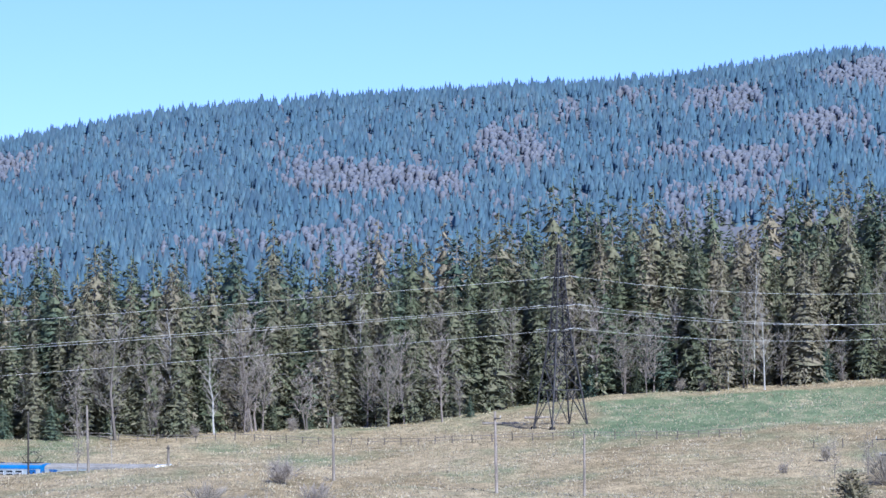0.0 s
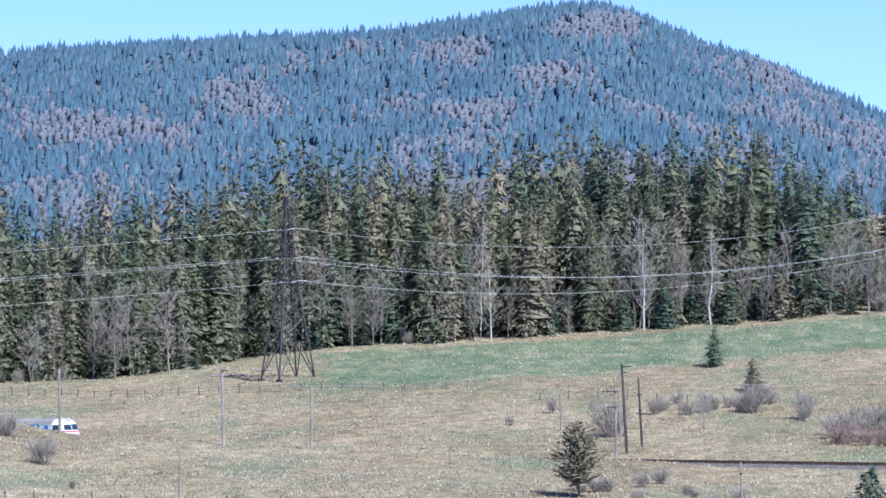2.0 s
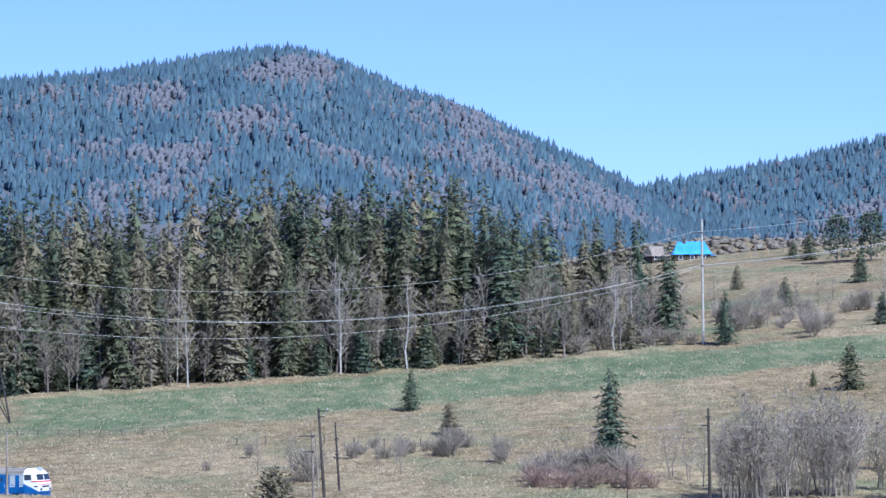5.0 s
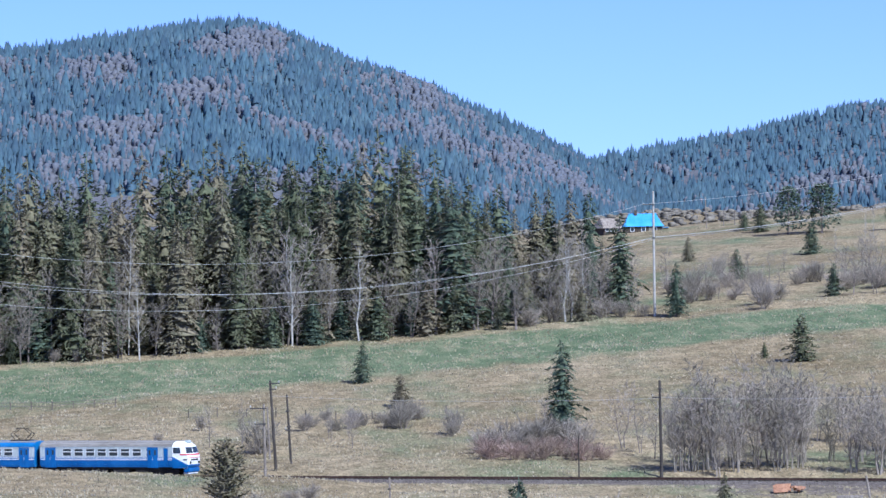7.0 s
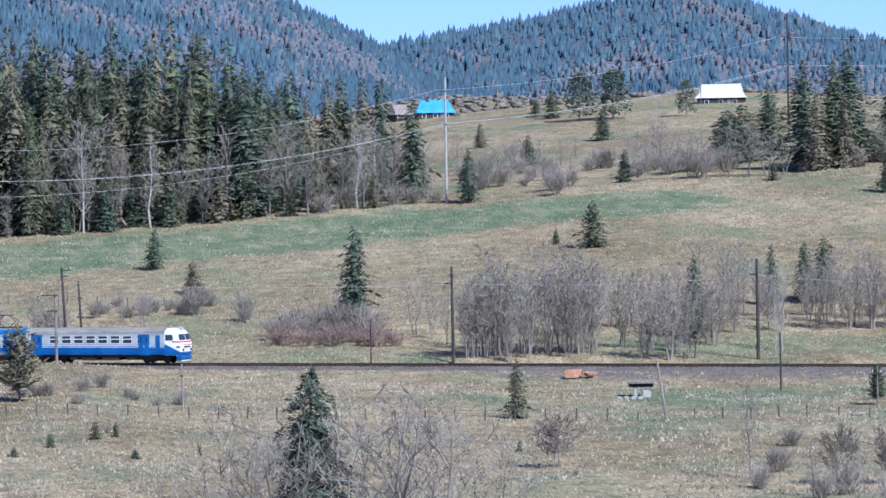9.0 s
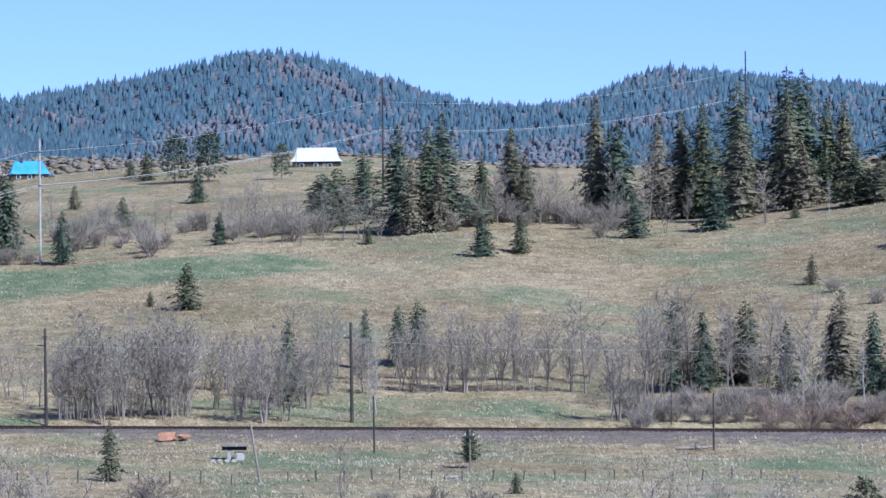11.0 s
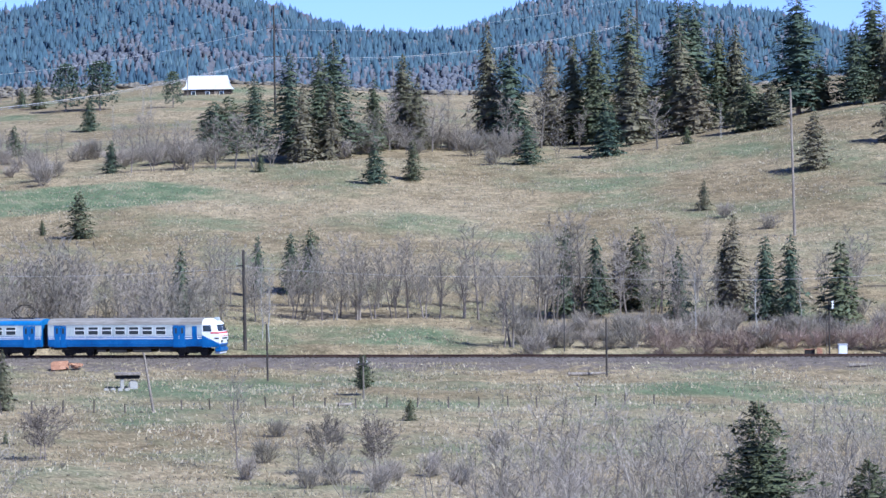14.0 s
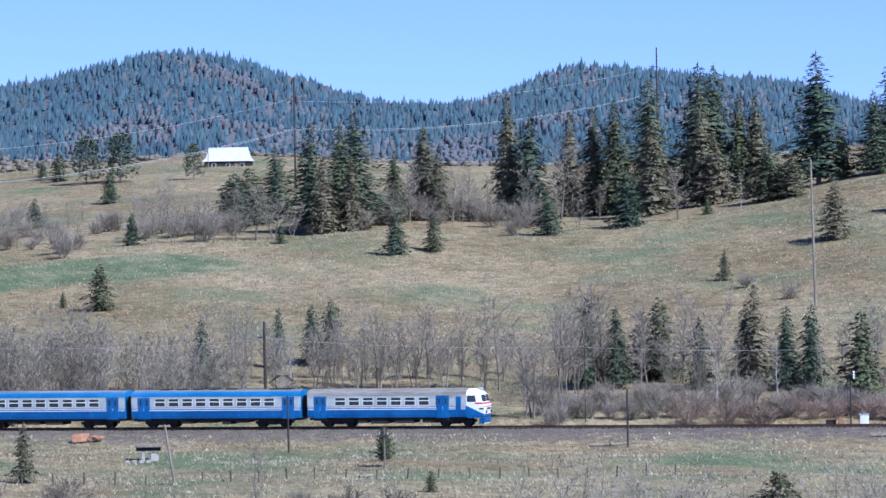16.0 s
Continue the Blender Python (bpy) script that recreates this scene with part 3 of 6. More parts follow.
kind("spruce", [conifer("spruce_tree", 11 + i, 25, 4.3 + 0.45 * (i % 3), 250, SPRUCE, SPRUCE_LABEL, power=0.64 + 0.07 * (i % 3), ragged=0.5, bare=0.03 + 0.03 * (i % 2), droop=0.5) for i in range(6)], 25)
kind("fir", [conifer("fir_tree", 31 + i, 25, 5.6, 230, SPRUCE_DARK, FIR_LABEL, ragged=0.38, droop=0.2, power=0.8) for i in range(3)], 25)
kind("spruce_back", [conifer("spruce_tree", 21 + i, 25, 4.3 + 0.5 * (i % 2), 130, SPRUCE, SPRUCE_LABEL, power=0.66, ragged=0.5, sprays=12, leaf=1.35) for i in range(4)], 25)
kind("fir_back", [conifer("fir_tree", 41 + i, 25, 5.2, 130, SPRUCE_DARK, FIR_LABEL, ragged=0.38, droop=0.2, power=0.8, sprays=12, leaf=1.35) for i in range(3)], 25)
kind("open", [leafless_tree("bare_tree", 131 + i, 12, "leafless pale tree with wide open branches on the near slope", stems=3, width=0.3, boughs=22, twig=0.016, tw=5, low=0.12, rise=1.5, bark=TWIGS) for i in range(3)], 12)
kind("near_fir", [conifer("fir_tree", 141, 12, 3.0, 420, SPRUCE_DARK, "dark fir on the near slope behind bare branches", ragged=0.35, droop=0.3, power=0.62, sprays=55, leaf=0.42)], 12)
kind("near_spruce", [conifer("young_spruce", 145, 10, 4.2, 380, SPRUCE, "young olive green spruce on the near slope", ragged=0.35, droop=0.0, power=0.8, sprays=50, leaf=0.42)], 10)
kind("young", [conifer("young_spruce", 51 + i, 8, 2.9, 130, SPRUCE_DARK if i % 2 else SPRUCE, "young spruce with full green boughs down to the grass", ragged=0.42, droop=0.15, bare=0.03, power=0.7, leaf=0.9) for i in range(4)], 8)
kind("slim", [conifer("slim_spruce", 61 + i, 14, 2.7, 170, SPRUCE_DARK, "slim tall spruce standing alone in dry grass", ragged=0.35, droop=0.4, power=0.55, bare=0.08, leaf=0.9) for i in range(2)], 14)
kind("pine", [pine("pine_tree", 71 + i, 10, 3.1, SPRUCE_DARK, "broad dark green pine on the grassy hilltop") for i in range(2)], 10)
kind("oval", [conifer("juniper_tree", 67 + i, 7, 1.9, 150, SPRUCE, "dense upright olive green conifer on a short bare trunk", droop=-0.35, power=0.45, bare=0.2, leaf=0.8, ragged=0.25) for i in range(2)], 7)
kind("bare", [leafless_tree("bare_tree", 81 + i, 12, "leafless grey tree with fine upright twigs", stems=1 + i % 2, width=0.22 + 0.03 * (i % 3)) for i in range(5)], 12)
kind("alder", [leafless_tree("bare_alder", 91 + i, 9, "leafless grey alder with several stems beside the line", stems=4, width=0.24, boughs=34, tw=7, low=0.12, rise=1.2, twig=0.019, bark=TWIGS) for i in range(3)], 9)
kind("orchard", [leafless_tree("fruit_tree", 151 + i, 6, "low spreading leafless fruit tree with dark twigs", stems=1 + i, width=0.42, boughs=40, low=0.22, rise=0.55, twigs=BARK, twig=0.02, tw=11) for i in range(3)], 6)
kind("birch", [leafless_tree("birch_tree", 101 + i, 13, "leafless birch with a pale slender trunk", width=0.17, bark=BIRCH, boughs=26) for i in range(2)], 13)
kind("bush", [bare_tree("bare_bush", 111 + i, 3, "leafless grey brown bush in dry grass", stems=11, spread=1.1, levels=1, first=0.6, twig=0.02, tw=9, category="bush") for i in range(3)], 3)
kind("redbush", [bare_tree("reddish_bush", 121 + i, 3.2, "leafless reddish brown shrub beside the line", stems=10, spread=1.2, twigs=TWIGS_RED, bark=TWIGS_RED, levels=1, first=0.6, tw=10, twig=0.018, category="bush") for i in range(2)], 3.2)
PICK = random.Random(5)


def plant(key, az, r, h, wide=1.0, group="", sink=0.15, x=None, y=None):
    master, mh = PICK.choice(KINDS[key])
    p = on_ground(az, r, sink) if x is None else Vector((x, y, float(ground(x, y)) - sink))
    k = h / mh
    ob = copy_thing(master, Matrix.Translation(p) @ pose(0, 0, 0, PICK.uniform(-1.2, 1.2), PICK.uniform(-1.2, 1.2), PICK.uniform(0, 360)))
    ob.scale = (k * wide, k * wide, k)
    if group:
        ob["group"] = group
    return ob


# the spruce wood beyond the meadow
def build_wood():
    rnd = random.Random(3)
    tall = lambda a: float(ease(a, (-12, -6, 0, 2, 5, 8, 8.7, 9.4, 12), (27, 27.5, 29, 31, 30, 30, 24, 17, 14), 0.3))
    for row, r0, step, h0, kinds in ((0, 704, 0.30, 0.74, ("spruce",) * 5 + ("fir",)), (1, 711, 0.27, 0.9, ("spruce",) * 3 + ("fir",)), (2, 722, 0.27, 1.0, ("spruce_back",) * 2 + ("fir_back",)), (3, 737, 0.34, 1.04, ("spruce_back", "fir_back")), (4, 756, 0.38, 1.05, ("spruce_back", "fir_back"))):
        a = -7.4 + row * 0.1
        while a < (9.9 if row == 0 else 9.1):
            near = float(ease(a, (-12, -4, -1, 1, 12), (-26, -24, -14, 0, 0), 0.5))
            plant(rnd.choice(kinds), a + rnd.uniform(-0.09, 0.09), r0 + near + rnd.uniform(-5, 5), tall(a) * h0 * rnd.uniform(0.78, 1.1), rnd.uniform(0.85, 1.15), "spruce wood")
            a += step * rnd.uniform(0.75, 1.25)
    a = -7
    while a < 10.5:
        near = float(ease(a, (-12, -4, -1, 1, 12), (-26, -24, -14, 0, 0), 0.5))
        k = rnd.random()
        plant("young" if k < 0.4 else "bare" if k < 0.7 else "birch" if k < 0.78 else "bush", a, 699 + near + rnd.uniform(-3, 4), rnd.uniform(4, 9) if k < 0.4 else rnd.uniform(9, 17) if k < 0.78 else rnd.uniform(2, 4), 0.9, "trees along the wood's edge")
        a += rnd.uniform(0.22, 0.5)


build_wood()


# wooded mountains in the distance
def build_far_woods():
    rng = np.random.default_rng(4)

    def scatter(n, a0, a1, r0, r1):
        a, r = rng.uniform(a0, a1, n), rng.uniform(r0, r1, n)
        x, y = r * np.sin(np.radians(a)), r * np.cos(np.radians(a))
        return x, y, ground(x, y)

    # leafless stands on the mountains: bearing, distance, their spread in both, strength
    stands = ((6.0, 3660, 0.7, 110, 1.6), (3.4, 3290, 1.5, 70, 1.3), (-1.4, 3290, 1.0, 80, 1.2), (4.0, 3560, 0.4, 50, 1.6), (7.9, 3520, 1.0, 180, 0.9), (5.2, 3420, 0.8, 70, 1.1),
              (0.6, 3420, 0.9, 60, 0.9), (9.4, 3400, 1.0, 300, 0.5), (15.3, 4150, 0.45, 170, 1.7), (13.9, 3850, 0.9, 130, 1.5), (16.6, 3900, 0.8, 250, 0.9), (18.4, 3900, 1.2, 250, 0.7), (12.0, 3500, 1.0, 200, 0.6), (21.5, 3900, 1.2, 200, 0.6))

    grid = rng.random((128, 128))

    def value_noise(x, y):
        i, j = np.floor(x).astype(int), np.floor(y).astype(int)
        fx, fy = x - i, y - j
        fx, fy = fx * fx * (3 - 2 * fx), fy * fy * (3 - 2 * fy)
        g = lambda a, b: grid[a % 128, b % 128]
        return (g(i, j) * (1 - fx) + g(i + 1, j) * fx) * (1 - fy) + (g(i, j + 1) * (1 - fx) + g(i + 1, j + 1) * fx) * fy

    def patch(x, y):
        a, r = np.degrees(np.arctan2(x, y)), np.hypot(x, y)
        v = 2.2 * (value_noise(x / 60, y / 120) - 0.5) + 0.8 * (value_noise(x / 20 + 9, y / 40) - 0.5)
        for a0, r0, sa_, sr, k in stands:
            v = v + k * np.exp(-((a - a0) / sa_) ** 2 - ((r - r0) / sr) ** 2)
        return v - 1.1 * np.exp(-((a + 3) / 14) ** 2 - ((r - 3790) / 90) ** 2) * (a < 5)

    def emit(name, unit_v, unit_f, x, y, z, h, w, mat, label):
        n, m = len(x), len(unit_v)
        turn = rng.uniform(0, 6.283, n)
        c, s = np.cos(turn), np.sin(turn)
        jit = rng.uniform(0.75, 1.25, (n, m, 1))
        u = np.broadcast_to(unit_v, (n, m, 3)) * np.concatenate([jit, jit, np.ones_like(jit)], 2)
        v = np.stack([(u[..., 0] * c[:, None] - u[..., 1] * s[:, None]) * w[:, None] + x[:, None],
                      (u[..., 0] * s[:, None] + u[..., 1] * c[:, None]) * w[:, None] + y[:, None], u[..., 2] * h[:, None] + z[:, None]], -1)
        f = (np.array(unit_f)[None] + (np.arange(n) * m)[:, None, None]).reshape(-1, 3)
        me = bpy.data.meshes.new(name)
        me.from_pydata(v.reshape(-1, 3).tolist(), [], f.tolist())
        me.materials.append(mat)
        me.polygons.foreach_set("use_smooth", [True] * len(me.polygons))
        return tagged(new(name, me), label, "forest", kind="stuff")

    cone_v, cone_f = [], []
    for z0, z1, rad, n in ((0.0, 0.66, 1.0, 6), (0.36, 1.0, 0.68, 5)):
        b = len(cone_v)
        cone_v += [(rad * math.cos(6.283 * i / n + z0), rad * math.sin(6.283 * i / n + z0), z0 + 0.07 * (i % 2)) for i in range(n)] + [(0.03, 0, z1)]
        cone_f += [(b + i, b + (i + 1) % n, b + n) for i in range(n)]
    # a rounded crown with a broken outline
    puff_v, puff_f = [], []
    for z0, rad in ((0.08, 0.55), (0.45, 1.0), (0.78, 0.72)):
        puff_v += [(rad * math.cos(1.2566 * i + 3 * z0), rad * math.sin(1.2566 * i + 3 * z0), z0 + 0.1 * (i % 2)) for i in range(5)]
    puff_v.append((0, 0, 1.0))
    for k in (0, 5):
        for i in range(5):
            j = (i + 1) % 5
            puff_f += [(k + i, k + j, k + 5 + j), (k + i, k + 5 + j, k + 5 + i)]
    puff_f += [(10 + i, 10 + (i + 1) % 5, 15) for i in range(5)]
    # tree colours here carry the distance haze themselves
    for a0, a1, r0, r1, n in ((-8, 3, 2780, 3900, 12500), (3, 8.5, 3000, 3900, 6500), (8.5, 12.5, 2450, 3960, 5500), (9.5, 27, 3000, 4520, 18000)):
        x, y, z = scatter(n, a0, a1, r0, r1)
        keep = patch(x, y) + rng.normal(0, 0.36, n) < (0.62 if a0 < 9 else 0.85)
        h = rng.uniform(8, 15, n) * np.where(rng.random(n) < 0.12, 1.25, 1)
        emit("far_conifer_wood", np.array(cone_v), cone_f, x[keep], y[keep], z[keep] - 0.3 * h[keep], 1.25 * h[keep], h[keep] * rng.uniform(0.2, 0.36, keep.sum()), HAZY_SPRUCE, "spruce wood covering the distant mountain, haze blue mixed into its green")
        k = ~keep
        emit("far_leafless_wood", np.array(puff_v), puff_f, x[k], y[k], z[k] - 3, rng.uniform(9, 13.5, k.sum()), rng.uniform(2.6, 4.8, k.sum()), HAZY_BARE, "leafless beech wood on the distant mountain, haze blue mixed into its brown")

    # leafless scrub on the slope behind the houses
    x, y, z = scatter(1500, 9.3, 26, 1025, 1290)
    emit("far_scrub", np.array(puff_v), puff_f, x, y, z - 0.3, rng.uniform(0.6, 1.8, len(x)), rng.uniform(0.9, 2.2, len(x)), TWIGS, "grey brown leafless scrub behind the houses")


build_far_woods()


# ---- railway ----
def line_point(s, d=0.0, z=0.0):
    """A point s metres along the line and d metres beyond its middle."""
    return Vector((NX * (DP + d) + TX * s, NY * (DP + d) + TY * s, z))


LINE = Matrix(((TX, NX, 0, 0), (TY, NY, 0, 0), (0, 0, 1, 0), (0, 0, 0, 1)))   # x along the line, y away from the eye


def build_line():
    track = tagged(new("railway_track"), "single railway track on a low brown ballast bed", "railway", kind="structure")
    track.matrix_basis = Matrix.Translation(line_point(0)) @ LINE
    for y in (-0.76, 0.76):
        bm = box(-420, 160, y - 0.075, y + 0.075, -0.18, -0.12)
        add_box(bm, -420, 160, y - 0.012, y + 0.012, -0.12, -0.04)
        add_box(bm, -420, 160, y - 0.036, y + 0.036, -0.04, 0.0)
        part("rail", bm, RAIL, track)
    rnd = random.Random(2)
    V, F = [], []
    for i in range(950):
        x = -420 + i * 0.61 + rnd.uniform(-0.04, 0.04)
        b = len(V)
        V += [(x + dx, dy, dz) for dz in (-0.4, -0.185) for dx, dy in ((-0.12, -1.35), (0.12, -1.35), (0.12, 1.35), (-0.12, 1.35))]
        F += [(b + 4, b + 5, b + 6, b + 7), (b, b + 1, b + 5, b + 4), (b + 1, b + 2, b + 6, b + 5), (b + 2, b + 3, b + 7, b + 6), (b + 3, b, b + 4, b + 7)]
    tagged(mesh_object("sleepers", V, F, SLEEPER, track), kind="stuff")
    V, F = [], []
    n = 400
    for i in range(n + 1):
        x = -420 + 580 * i / n
        for y, z in ((-3.4, -0.75), (-1.75, -0.3), (-1.2, -0.27), (1.2, -0.27), (1.75, -0.3), (3.4, -0.75)):
            V.append((x, y + rnd.uniform(-0.12, 0.12), z + rnd.uniform(-0.05, 0.05)))
    for i in range(n):
        for k in range(5):
            F.append((i * 6 + k, i * 6 + 6 + k, i * 6 + 7 + k, i * 6 + 1 + k))
    mesh_object("ballast", V, F, BALLAST, track)


build_line()
CAR, GAP = 19.6, 0.75


def profile(bm, x0, x1, pts):
    """A prism along x with the outline pts in y, z."""
    a = [bm.verts.new((x0, y, z)) for y, z in pts]
    b = [bm.verts.new((x1, y, z)) for y, z in pts]
    for i in range(len(pts)):
        j = (i + 1) % len(pts)
        bm.faces.new((a[i], a[j], b[j], b[i]))
    bm.faces.new(a)
    bm.faces.new(list(reversed(b)))


def arc_roof(half, z0, rise, n=10, inner=None):
    return [(-half * math.cos(math.pi * i / n), z0 + rise * math.sin(math.pi * i / n) ** 0.7) for i in range(n + 1)]


def side_strip(x0, x1, z0, z1, out=0.012, half=1.74, sides=(-1, 1)):
    """A thin plate on the long sides."""
    bm = bmesh.new()
    for s in sides:
        add_box(bm, x0, x1, min(s * (half - 0.03), s * (half + out)), max(s * (half - 0.03), s * (half + out)), z0, z1)
    return bm


def build_car(train, x0, x1, head, roof_mat, motor):
    """One coach of the electric train between x0 and x1; x1 is its front end."""
    e = x1 - (2.1 if head else 0.0)
    bm = bmesh.new()
    profile(bm, x0, e, [(-1.70, 1.05), (-1.74, 1.3), (-1.74, 3.45), (1.74, 3.45), (1.74, 1.3), (1.70, 1.05)])
    car = part("coach", bm, BLUE, train, "blue and pale grey coach with a row of windows")
    part("window_band", side_strip(x0 + 0.02, e, 2.22, 3.42), PALE, car, "pale grey band round the windows")
    part("cant_rail", side_strip(x0 + 0.02, e, 3.425, 3.56, 0.016), PALE if head else ROOF_BLUE, car)
    for z in (1.3, 1.5, 1.7):
        part("side_rib", side_strip(x0 + 0.1, e - 0.1, z, z + 0.05, 0.025), BLUE, car)
    for z in (2.3, 2.38, 3.2, 3.28, 3.36):
        part("side_rib", side_strip(x0 + 0.1, e - 0.1, z, z + 0.03, 0.03), PALE, car)
    for z in (1.9, 2.09):
        part("stripe", side_strip(x0 + 0.1, e - 0.05, z, z + 0.075, 0.032), WHITE, car, "thin white stripe under the windows")
    bm = bmesh.new()
    profile(bm, x0, e, arc_roof(1.78, 3.46, 0.68))
    part("roof", bm, roof_mat, car, "curved coach roof")
    bm = bmesh.new()
    profile(bm, x0 + 0.15, e - 0.15, [(-1.35, 3.9)] + [(-1.35 + 2.7 * i / 8, 3.475 + 0.68 * math.sqrt(1 - ((-1.35 + 2.7 * i / 8) / 1.78) ** 2) ** 0.7 + 0.012) for i in range(9)] + [(1.35, 3.9)])
    part("roof_deck", bm, ROOF_GREY, car, "dusty grey roof top")
    bm = bmesh.new()
    n = 9
    for i in range(6):
        y = -1.2 + i * 0.48
        add_box(bm, x0 + 0.4, e - 0.4, y - 0.02, y + 0.02, 3.46 + 0.68 * math.sqrt(max(0, 1 - (y / 1.78) ** 2)) ** 0.7 - 0.03, 3.50 + 0.68 * math.sqrt(max(0, 1 - (y / 1.78) ** 2)) ** 0.7)
    part("roof_ribs", bm, roof_mat, car)
    # windows, each with an upper and a lower pane
    first = x0 + (3.75 if head else 3.35)
    count = 8 if head else 9
    doors = (x0 + 1.45, (x1 - 4.75 if head else x1 - 1.45))
    for side in ((-1,), (1,)):
        for i in range(count):
            cx = first + i * 1.58
            wide = 0.55 if not (head and i == count - 1) else 0.26
            part("window", side_strip(cx - wide - 0.06, cx + wide + 0.06, 2.34, 3.26, 0.022, sides=side), WHITE, car)
            part("upper_pane", side_strip(cx - wide, cx + wide, 2.92, 3.2, 0.03, sides=side), GLASS, car)
            part("lower_pane", side_strip(cx - wide, cx + wide, 2.4, 2.82, 0.03, sides=side), GLASS, car)
        for cx in doors:
            part("sliding_door", side_strip(cx - 0.72, cx + 0.72, 0.98, 3.4, 0.03, sides=side), BLUE, car, "blue double leaf sliding door")
            for k in (-0.36, 0.36):
                part("door_leaf", side_strip(cx + k - 0.31, cx + k + 0.31, 1.08, 3.3, 0.05, sides=side), BLUE, car)
                part("door_pane", side_strip(cx + k - 0.11, cx + k + 0.11, 2.5, 3.1, 0.06, sides=side), GLASS, car)
            part("step", side_strip(cx - 0.8, cx + 0.8, 0.72, 1.02, 0.0, 1.55, sides=side), BLACK, car)
    # underframe, boxes and bogies
    part("underframe", box(x0 + 0.2, e - 0.2, -1.45, 1.45, 0.78, 1.06), BLACK, car)
    rnd = random.Random(int(x0 * 3) + 9)
    x = x0 + 5.6
    while x < x1 - 7:
        w = rnd.uniform(0.7, 2.3)
        part("equipment_box", box(x, x + w, -1.45, 1.45, rnd.uniform(0.3, 0.55), 0.82, 0.04), BLACK, car)
        x += w + rnd.uniform(0.3, 1.0)
    for bx in (x0 + 3.3, x1 - 3.5):
        bm = box(bx - 1.9, bx + 1.9, -1.2, -0.95, 0.4, 0.72, 0.05)
        add_box(bm, bx - 1.9, bx + 1.9, 0.95, 1.2, 0.4, 0.72, 0.05)
        add_box(bm, bx - 0.5, bx + 0.5, -1.25, 1.25, 0.3, 0.8, 0.05)
        part("bogie", bm, BLACK, car)
        for k in (-1.3, 1.3):
            bm = bmesh.new()
            for y in (-0.76, 0.76):
                add_rod(bm, (bx + k, y - 0.07, 0.475), (bx + k, y + 0.07, 0.475), 0.475, n=20)
            add_rod(bm, (bx + k, -1.15, 0.475), (bx + k, 1.15, 0.475), 0.09, n=8)
            part("wheelset", bm, BLACK, car)
    if head:
        # cab: nearly upright wrapped windscreen over a blunt nose with a red and white band
        zs = (0.95, 1.2, 1.95, 2.45, 2.68, 3.48, 3.9, 4.1)
        nose_x = lambda z: float(np.interp(z, zs, (x1 - 0.2, x1 - 0.05, x1, x1 - 0.05, x1 - 0.2, x1 - 0.42, x1 - 0.8, x1 - 1.3)))
        nose_y = lambda z: float(np.interp(z, zs, (1.48, 1.53, 1.57, 1.58, 1.55, 1.42, 1.1, 0.85)))
        back_y = lambda z: float(np.interp(z, zs, (1.70, 1.73, 1.74, 1.74, 1.74, 1.74, 1.36, 0.85)))

        def side_point(f, z, s, out=0.0):
            g = f * f * 0.5 + f * 0.5
            return (e + (nose_x(z) - 0.12 - e) * f, s * (back_y(z) + (nose_y(z) - back_y(z)) * g + out), z)

        def front_point(k, z, out=0.0):
            return (nose_x(z) - 0.12 * abs(k) ** 3 + out, k * nose_y(z), z)

        def sheet(point, us, top, low, thick=0.03):
            bm = bmesh.new()
            rows = [[bm.verts.new(point(u, low(u) + (top(u) - low(u)) * i / 3)) for u in us] for i in range(4)]
            for p, q in zip(rows, rows[1:]):
                for i in range(len(us) - 1):
                    bm.faces.new((p[i], p[i + 1], q[i + 1], q[i]))
            bmesh.ops.recalc_face_normals(bm, faces=bm.faces[:])
            bmesh.ops.solidify(bm, geom=bm.faces[:], thickness=thick)
            return bm

        def steps(a, b, n=7):
            return [a + (b - a) * i / (n - 1) for i in range(n)]

        bm = bmesh.new()
        rings = []
        for z in zs:
            ring = [side_point(f, z, -1) for f in steps(0, 1, 5)[:-1]] + [front_point(k, z) for k in steps(-1, 1, 9)] + [side_point(f, z, 1) for f in steps(1, 0, 5)[1:]]
            rings.append([bm.verts.new(p) for p in ring])
        for p, q in zip(rings, rings[1:]):
            for i in range(len(p) - 1):
                bm.faces.new((p[i], p[i + 1], q[i + 1], q[i]))
            bm.faces.new((p[-1], p[0], q[0], q[-1]))
        bm.faces.new(rings[-1])
        bm.faces.new(list(reversed(rings[0])))
        part("cab", bm, WHITE, car, "white driver's cab with a rounded nose")
        flat = lambda v: (lambda u: v)
        for s in (-1, 1):
            part("side_window", sheet(lambda f, z: side_point(f, z, s, 0.02), steps(0.06, 0.6), flat(3.38), flat(2.7)), GLASS, car)
            part("windscreen", sheet(lambda k, z: front_point(k, z, 0.02), steps(s * 0.05, s * 0.98), flat(3.42), flat(2.72)), GLASS, car)
            part("blue_flash", sheet(lambda f, z: side_point(f, z, s, 0.02), steps(0.0, 1.0, 9), lambda f: 2.3 - 0.95 * f, flat(0.96)), BLUE, car, "blue wedge sweeping down to the nose")
            part("red_band", sheet(lambda f, z: side_point(f, z, s, 0.022), steps(0.52, 1.0), flat(2.62), flat(2.47)), RED, car, "red band under the windscreen")
            part("side_grille", sheet(lambda f, z: side_point(f, z, s, 0.022), steps(0.72, 0.96), flat(2.02), flat(1.86)), BLACK, car)
            part("headlamp", rod((x1 - 0.12, s * 1.05, 1.62), (x1 + 0.05, s * 1.05, 1.6), 0.14, n=12), GLASS, car)
        part("red_band", sheet(lambda k, z: front_point(k, z, 0.022), steps(-1, 1, 9), flat(2.62), flat(2.47)), RED, car)
